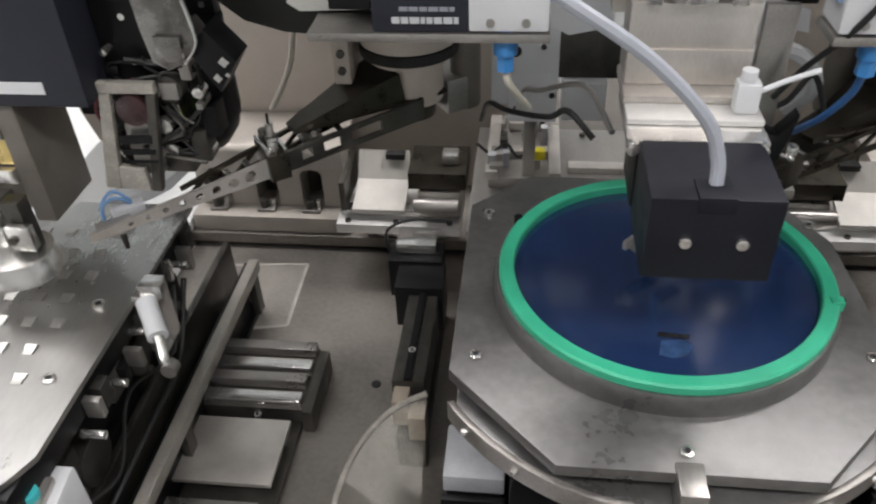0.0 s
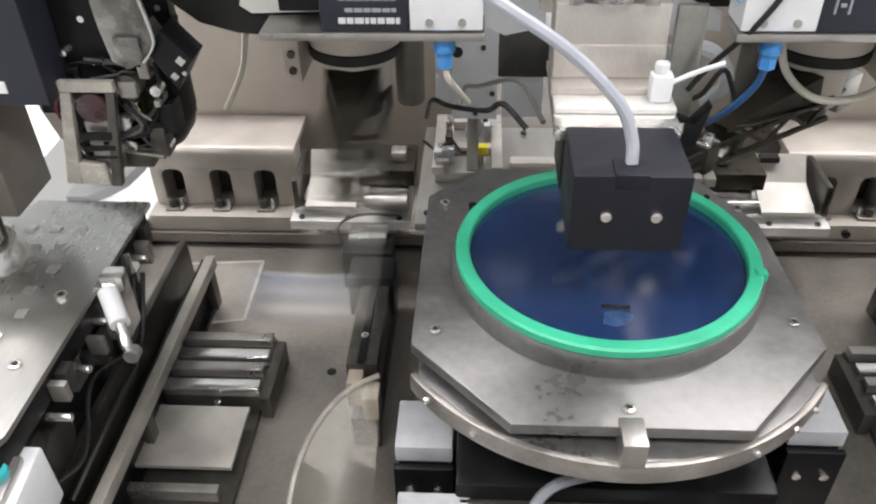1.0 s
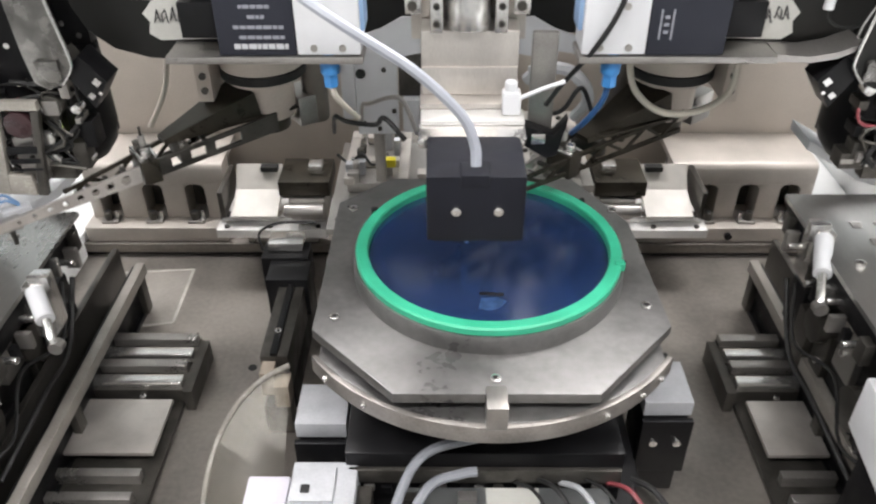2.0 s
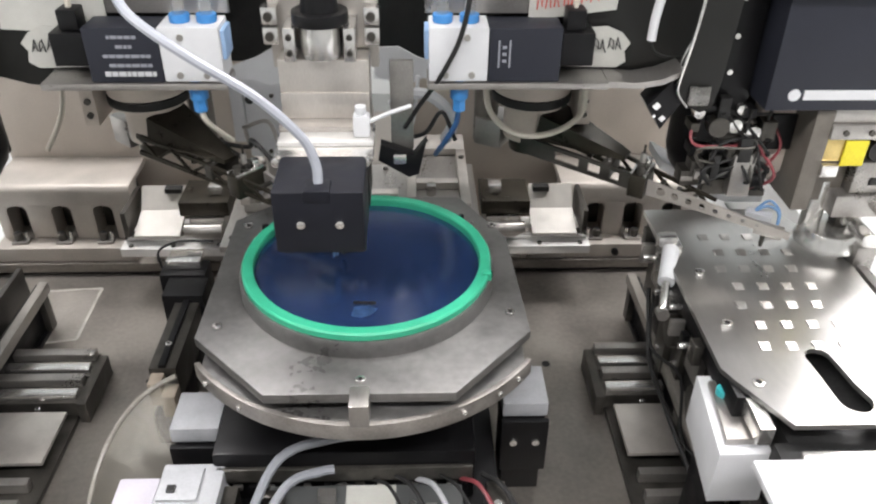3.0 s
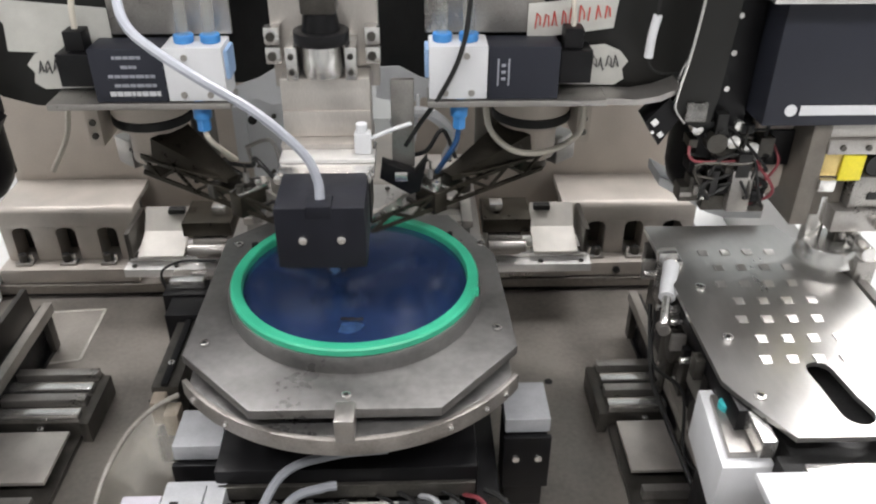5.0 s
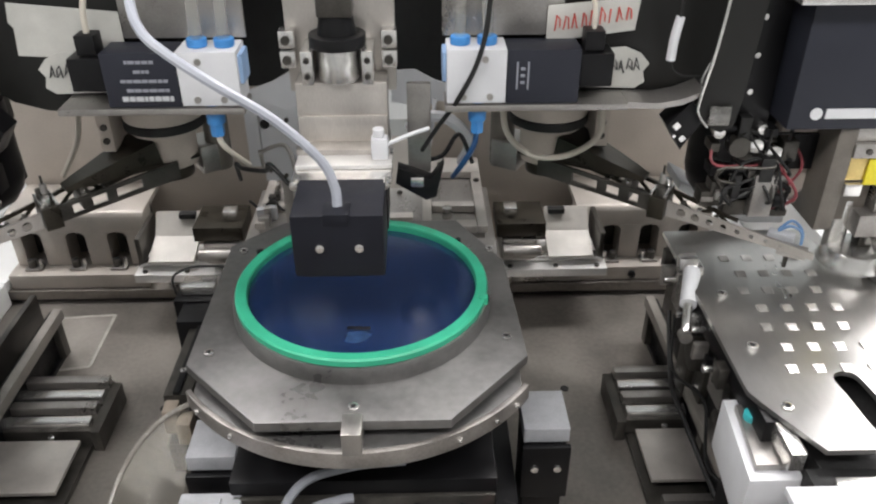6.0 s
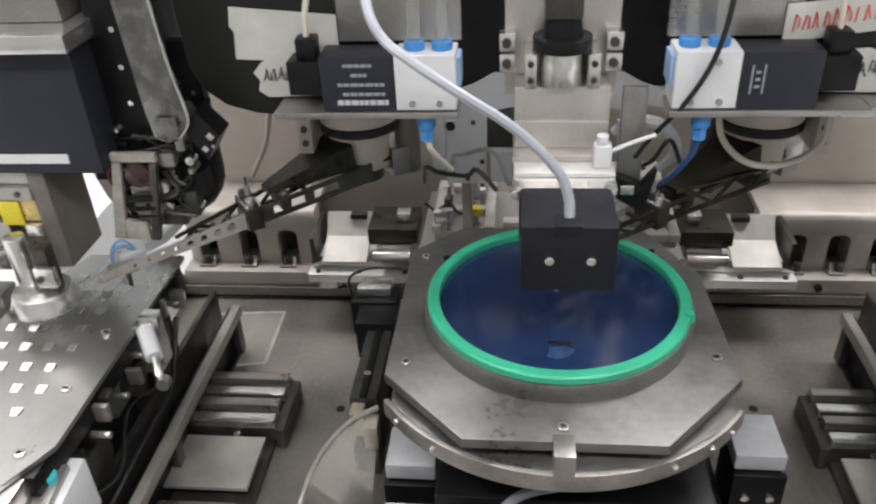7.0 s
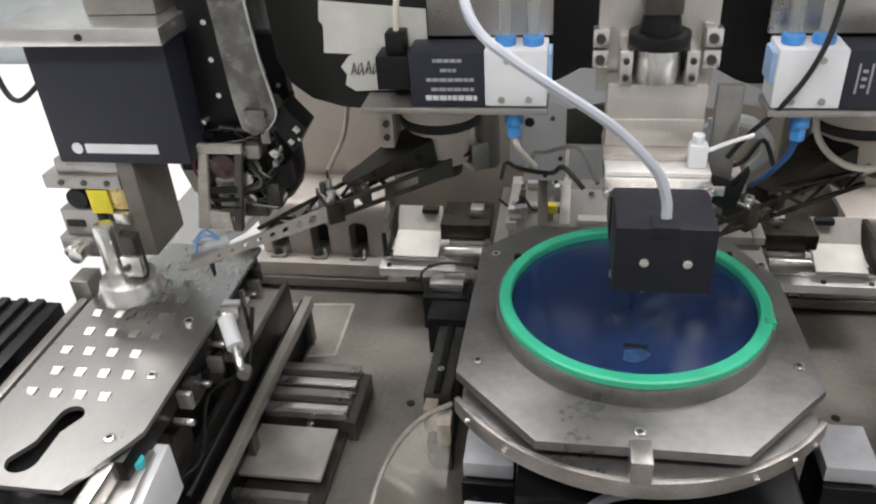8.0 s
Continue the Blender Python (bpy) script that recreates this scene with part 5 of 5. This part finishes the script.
        part("plate_edge", bx(B(), s * 0.2465, s * 0.252, 0.225, 0.285, 0.0775, 0.108, 0.001), DARKMET, t)
        part("bar", bx(B(), s * 0.140, s * 0.256, 0.2135, 0.277, 0.060, 0.070, 0.001), SATIN, t, "flat pale steel bar")
        part("bar_rail", bx(B(), s * 0.142, s * 0.254, 0.228, 0.240, 0.0705, 0.0775, 0.001), BRIGHT, t)
        part("post", bx(B(), s * 0.16, s * 0.24, 0.2665, 0.277, 0.0175, 0.0595, 0.001), STEEL, t)
        for x in (0.15, 0.20, 0.245):
            screw(t, (s * x, 0.219, 0.0712), 0.0028, "z", DARKMET, 0.002)
    t = thing("clip_sensor", "small black clip sensor beside the column", "sensor", (0.054, 0.06, 0.25))
    part("clip", prism(B(), [(0.036, 0.272), (0.062, 0.262), (0.072, 0.275), (0.066, 0.246), (0.058, 0.243), (0.034, 0.258)], 0.052, 0.064, "y", bev=0.001), BLACK, t)
    part("clip_face", bx(B(), 0.046, 0.056, 0.0505, 0.0515, 0.256, 0.264, 0.0004), BRIGHT, t)
    part("hanger", bx(B(), 0.044, 0.062, 0.0645, 0.070, 0.262, 0.335, 0.001), STEEL, t)
    for s in (-1, 1):
        # White cut-outs added in place of the bright background between column and housings.
        solid("bright_gap_sheet", prism(B(), [(s * 0.030, 0.300), (s * 0.031, 0.326), (s * 0.050, 0.327), (s * 0.066, 0.318), (s * 0.086, 0.311), (s * 0.088, 0.297), (s * 0.070, 0.300), (s * 0.058, 0.294)], 0.120, 0.122, "y"), WHITE, "white sheet standing in for the bright background behind the column", "sheet")


rear_fixtures()


def power_box():
    t = thing("power_box", "black ribbed box beside the strip track", "box", (-0.53, -0.01, 0.118))
    part("body", bx(B(), -0.60, -0.492, -0.075, 0.022, 0.1185, 0.150, 0.002), BLACK, t)
    for i in range(6):
        part("rib", bx(B(), -0.598 + 0.017 * i, -0.590 + 0.017 * i, -0.073, 0.020, 0.1502, 0.1545, 0.001), DEEP, t)
    part("pale_foot", cy(B(), (-0.480, -0.03, 0.124), 0.010, 0.010, "z", 20, bev=0.002), WHITE, t)
    part("lead", sweep(B(), [(-0.49, -0.04, 0.135), (-0.478, -0.05, 0.13), (-0.47, -0.08, 0.124), (-0.475, -0.13, 0.1215)], 0.003, 8, 5), DEEP, t)


power_box()


def hanging_sleeve():
    t = thing("cable_sleeve", "white cable sleeve hanging on a thin black wire", "cable", (0.225, 0.045, 0.35))
    part("sleeve", sweep(B(), [(0.2375, 0.05, 0.387), (0.2355, 0.05, 0.372), (0.2350, 0.05, 0.356)], 0.0034, 10, 4), WHITE, t)
    part("wire", sweep(B(), [(0.2350, 0.05, 0.357), (0.2375, 0.05, 0.349), (0.246, 0.05, 0.344), (0.262, 0.055, 0.342)], 0.0010, 6, 5), DEEP, t)
    part("upper_wire", sweep(B(), [(0.2375, 0.05, 0.386), (0.2385, 0.052, 0.42), (0.240, 0.055, 0.47)], 0.0012, 6, 4), DEEP, t)
    part("rod", sweep(B(), [(0.285, 0.05, 0.402), (0.273, 0.05, 0.372), (0.262, 0.05, 0.345), (0.261, 0.05, 0.330)], 0.0012, 6, 4), BRIGHT, t)


hanging_sleeve()
cable("white_cable", "white cable looped beside the column", [(0.045, 0.10, 0.285), (0.056, 0.095, 0.296), (0.075, 0.095, 0.295), (0.09, 0.1, 0.28), (0.095, 0.11, 0.262), (0.09, 0.13, 0.24)], 0.0050, WHITE)
cable("thin_white_cable", "thin white cable beside the column", [(0.046, 0.09, 0.30), (0.05, 0.09, 0.275), (0.056, 0.092, 0.262), (0.062, 0.095, 0.275), (0.066, 0.1, 0.31)], 0.0018, WHITE)
cable("black_cable", "black cable looped beside the column", [(0.056, 0.085, 0.262), (0.072, 0.083, 0.268), (0.085, 0.085, 0.285), (0.096, 0.08, 0.262)], 0.0018, DEEP)
cable("black_cable", "bundle of black cables behind the head", [(-0.045, 0.03, 0.27), (-0.06, 0.04, 0.282), (-0.07, 0.07, 0.262), (-0.095, 0.10, 0.25), (-0.11, 0.14, 0.235), (-0.118, 0.18, 0.20)], 0.0019, DEEP)
cable("grey_cable", "grey cable behind the head", [(-0.036, 0.02, 0.28), (-0.05, 0.06, 0.288), (-0.075, 0.09, 0.27), (-0.085, 0.13, 0.25), (-0.09, 0.16, 0.22)], 0.0017, STEEL)
cable("clear_tube", "thin cream tube from the valve fitting", [(-0.096, 0.046, 0.305), (-0.094, 0.046, 0.296), (-0.088, 0.055, 0.283), (-0.082, 0.07, 0.268)], 0.0022, CREAM)
cable("blue_tube", "dark blue air tube from the valve fitting", [(0.096, 0.046, 0.305), (0.094, 0.05, 0.29), (0.086, 0.06, 0.27), (0.08, 0.08, 0.25)], 0.0022, NAVYBLUE)
cable("cream_tube", "cream tube hanging before the taupe panel", [(-0.245, 0.20, 0.315), (-0.262, 0.20, 0.27), (-0.27, 0.195, 0.235), (-0.285, 0.18, 0.205)], 0.0025, CREAM)


def limit_sensor():
    t = thing("limit_sensor", "black limit sensor on a dark rail", "sensor", (-0.165, 0.10, 0.0))
    part("block", bx(B(), -0.196, -0.150, 0.150, 0.178, 0.040, 0.080, 0.0015), BLACK, t)
    part("block", bx(B(), -0.186, -0.146, 0.118, 0.1495, 0.035, 0.078, 0.0015), BLACK, t)
    part("cap", bx(B(), -0.190, -0.156, 0.160, 0.182, 0.0805, 0.090, 0.001), BRIGHT, t)
    part("wire_frame", sweep(B(), [(-0.197, 0.166, 0.078), (-0.199, 0.172, 0.095), (-0.180, 0.182, 0.100), (-0.145, 0.182, 0.100)], 0.0013, 6, 4), DEEP, t)
    for x, y in ((-0.180, 0.152), (-0.168, 0.125)):
        part("contact", bx(B(), x - 0.003, x + 0.003, y - 0.0035, y - 0.0005, 0.055, 0.066, 0.0005), BRIGHT, t)
    part("rail", bx(B(), -0.174, -0.150, 0.022, 0.118, 0.030, 0.070, 0.001), DARKMET, t)
    part("rail_groove", bx(B(), -0.165, -0.159, 0.022, 0.118, 0.0702, 0.0735, 0.0005), BLACK, t)
    part("foot", bx(B(), -0.172, -0.150, 0.03, 0.17, 0.0005, 0.0345, 0.001), BLACK, t)
    screw(t, (-0.162, 0.050, 0.0745), 0.003, "z", BRIGHT, 0.002)
    t = thing("tan_block", "tan foam block with a notch", "block", (-0.16, 0.01, 0.0))
    part("block", bx(B(), -0.172, -0.160, 0.006, 0.0215, 0.040, 0.066, 0.0015), TAN, t)
    part("block", bx(B(), -0.1595, -0.147, -0.002, 0.016, 0.034, 0.058, 0.0015), TAN, t)
    part("foot", bx(B(), -0.170, -0.148, 0.0, 0.018, 0.0005, 0.0335, 0.001), DARKMET, t)


limit_sensor()


def clear_guard():
    t = thing("clear_guard", "bent clear plastic guard strip standing on the bed", "guard strip", (-0.18, -0.04, 0.0))
    rim = smooth_line([(-0.146, 0.010, 0.072), (-0.172, 0.002, 0.060), (-0.194, -0.018, 0.042), (-0.206, -0.045, 0.022), (-0.208, -0.072, 0.008), (-0.204, -0.095, 0.002)], 5)
    part("rim", sweep(B(), rim[::3] + [rim[-1]], 0.0024, 8, 3), HAZY, t, "hazy rolled edge")
    bm = B()
    rows = [[bm.verts.new(p), bm.verts.new((p.x * 0.45 - 0.55 * 0.148, p.y - 0.012, p.z * 0.9 + 0.001)), bm.verts.new((-0.146, p.y - 0.02, p.z * 0.75 + 0.001))] for p in rim]
    for a, b in zip(rows, rows[1:]):
        for k in range(2):
            bm.faces.new((a[k], a[k + 1], b[k + 1], b[k]))
    bmesh.ops.solidify(bm, geom=bm.faces[:], thickness=0.0012)
    sheet = part("sheet", bm, SHEET, t)
    sheet.visible_shadow = False


clear_guard()
ARM_L, ARM_R = arm(-1), arm(1)


# ---- what moves ----
W_L, M_L, B_L = 319, 268, 215.5
W_R, M_R, B_R = 220.5, 272, 328.5


def swing(text, code):
    """Rows of angle from a string of seconds and states: a short rest at each, and a middle row in each fast swing."""
    rows = []
    items = [(float(a), b) for a, b in (i.split(":") for i in text.split())]
    for (t, k), nxt in zip(items, items[1:] + [None]):
        a = code[k]
        rows.append((t, a))
        if nxt is None:
            break
        t2, a2 = nxt[0], code[nxt[1]]
        if k != "m" and t2 - t > 0.08:
            t = t2 - 0.0667
            rows.append((t, a))
        if abs(a2 - a) > 60:
            rows.append(((t + t2) / 2, (a + a2) / 2))
    return rows


def motions():
    left = ("0:b .1:w .2:b .3:w .4:b .6:b .7:w .8:b .9:w 1.033:b 1.12:w 1.2:b 1.3:b 1.4:w 1.5:b 1.6:b 1.7:w 1.8:m 1.9:w 2.0:b 2.1:w 2.2:w 2.35:b 2.5:w 2.6:w 2.75:b 2.9:w 3.0:w 3.15:b "
            "3.3:m 3.5:m 3.6:w 3.7:b 3.8:b 3.9:w 4.0:w 4.1:m 4.2:b 4.3:b 4.4:m 4.5:w 4.6:m 4.7:w 4.85:b 5.0:w 5.1:w 5.25:b 5.4:b 5.55:w 5.65:w 5.75:m 5.8:w 5.9:w 6.0:b 6.1:b 6.2:m 6.3:b 6.4:m 6.48:w "
            "6.6:b 6.7:b 6.8:w 6.9:w 7.0:b 7.1:w 7.2:m 7.3:b 7.4:b 7.5:w 7.6:b 7.8:b 7.9:w 7.967:b 8.0:b")
    right = ("0:w .1:b .2:w .3:b .4:b .533:w .6:b .7:b .8:w .9:b 1.0:w 1.1:b 1.2:w 1.3:b 1.4:w 1.5:w 1.6:b 1.8:b 1.9:w 2.0:w 2.1:b 2.2:b 2.35:w 2.5:b 2.6:b 2.75:w 2.9:b 3.0:b 3.1:w 3.2:b 3.3:b 3.7:b "
             "3.8:w 3.9:b 4.1:b 4.2:w 4.3:b 4.4:w 4.5:b 4.6:w 4.7:b 4.9:b 5.0:w 5.15:b 5.3:b 5.4:w 5.55:b 5.65:b 5.8:w 5.9:b 6.0:b 6.1:w 6.2:b 6.3:w 6.4:b 6.5:b 6.6:w 6.7:b 6.9:b 7.0:w 7.1:b 7.2:w 7.3:b "
             "7.4:w 7.5:w 7.6:b 7.7:b 7.8:w 7.9:b 7.967:w 8.0:w")
    walk(ARM_L, [(t, pose(-0.165, 0.14, 0, 0, 0, a)) for t, a in swing(left, {"w": W_L, "m": M_L, "b": B_L})])
    walk(ARM_R, [(t, pose(0.165, 0.14, 0, 0, 0, a)) for t, a in swing(right, {"w": W_R, "m": M_R, "b": B_R})])
    steps = [(0, 0.0, 0.0037), (0.5, 0.0047, 0.0037), (1.0, 0.0078, 0.0037), (1.5, 0.0105, 0.0036), (2.0, 0.0142, 0.003), (3.3, 0.0262, 0.0029), (3.5, 0.0252, 0.0029), (4.0, 0.0199, 0.0028), (4.5, 0.0172, 0.0027), (6.0, 0.0076, 0.0024), (6.5, 0.004, 0.002), (7.0, 0.0, 0.0015), (7.5, -0.004, 0.001), (8.0, -0.0076, 0.0005)]
    walk(TABLE_OB, [(t, pose(x, y, 0.15)) for t, x, y in steps])


motions()
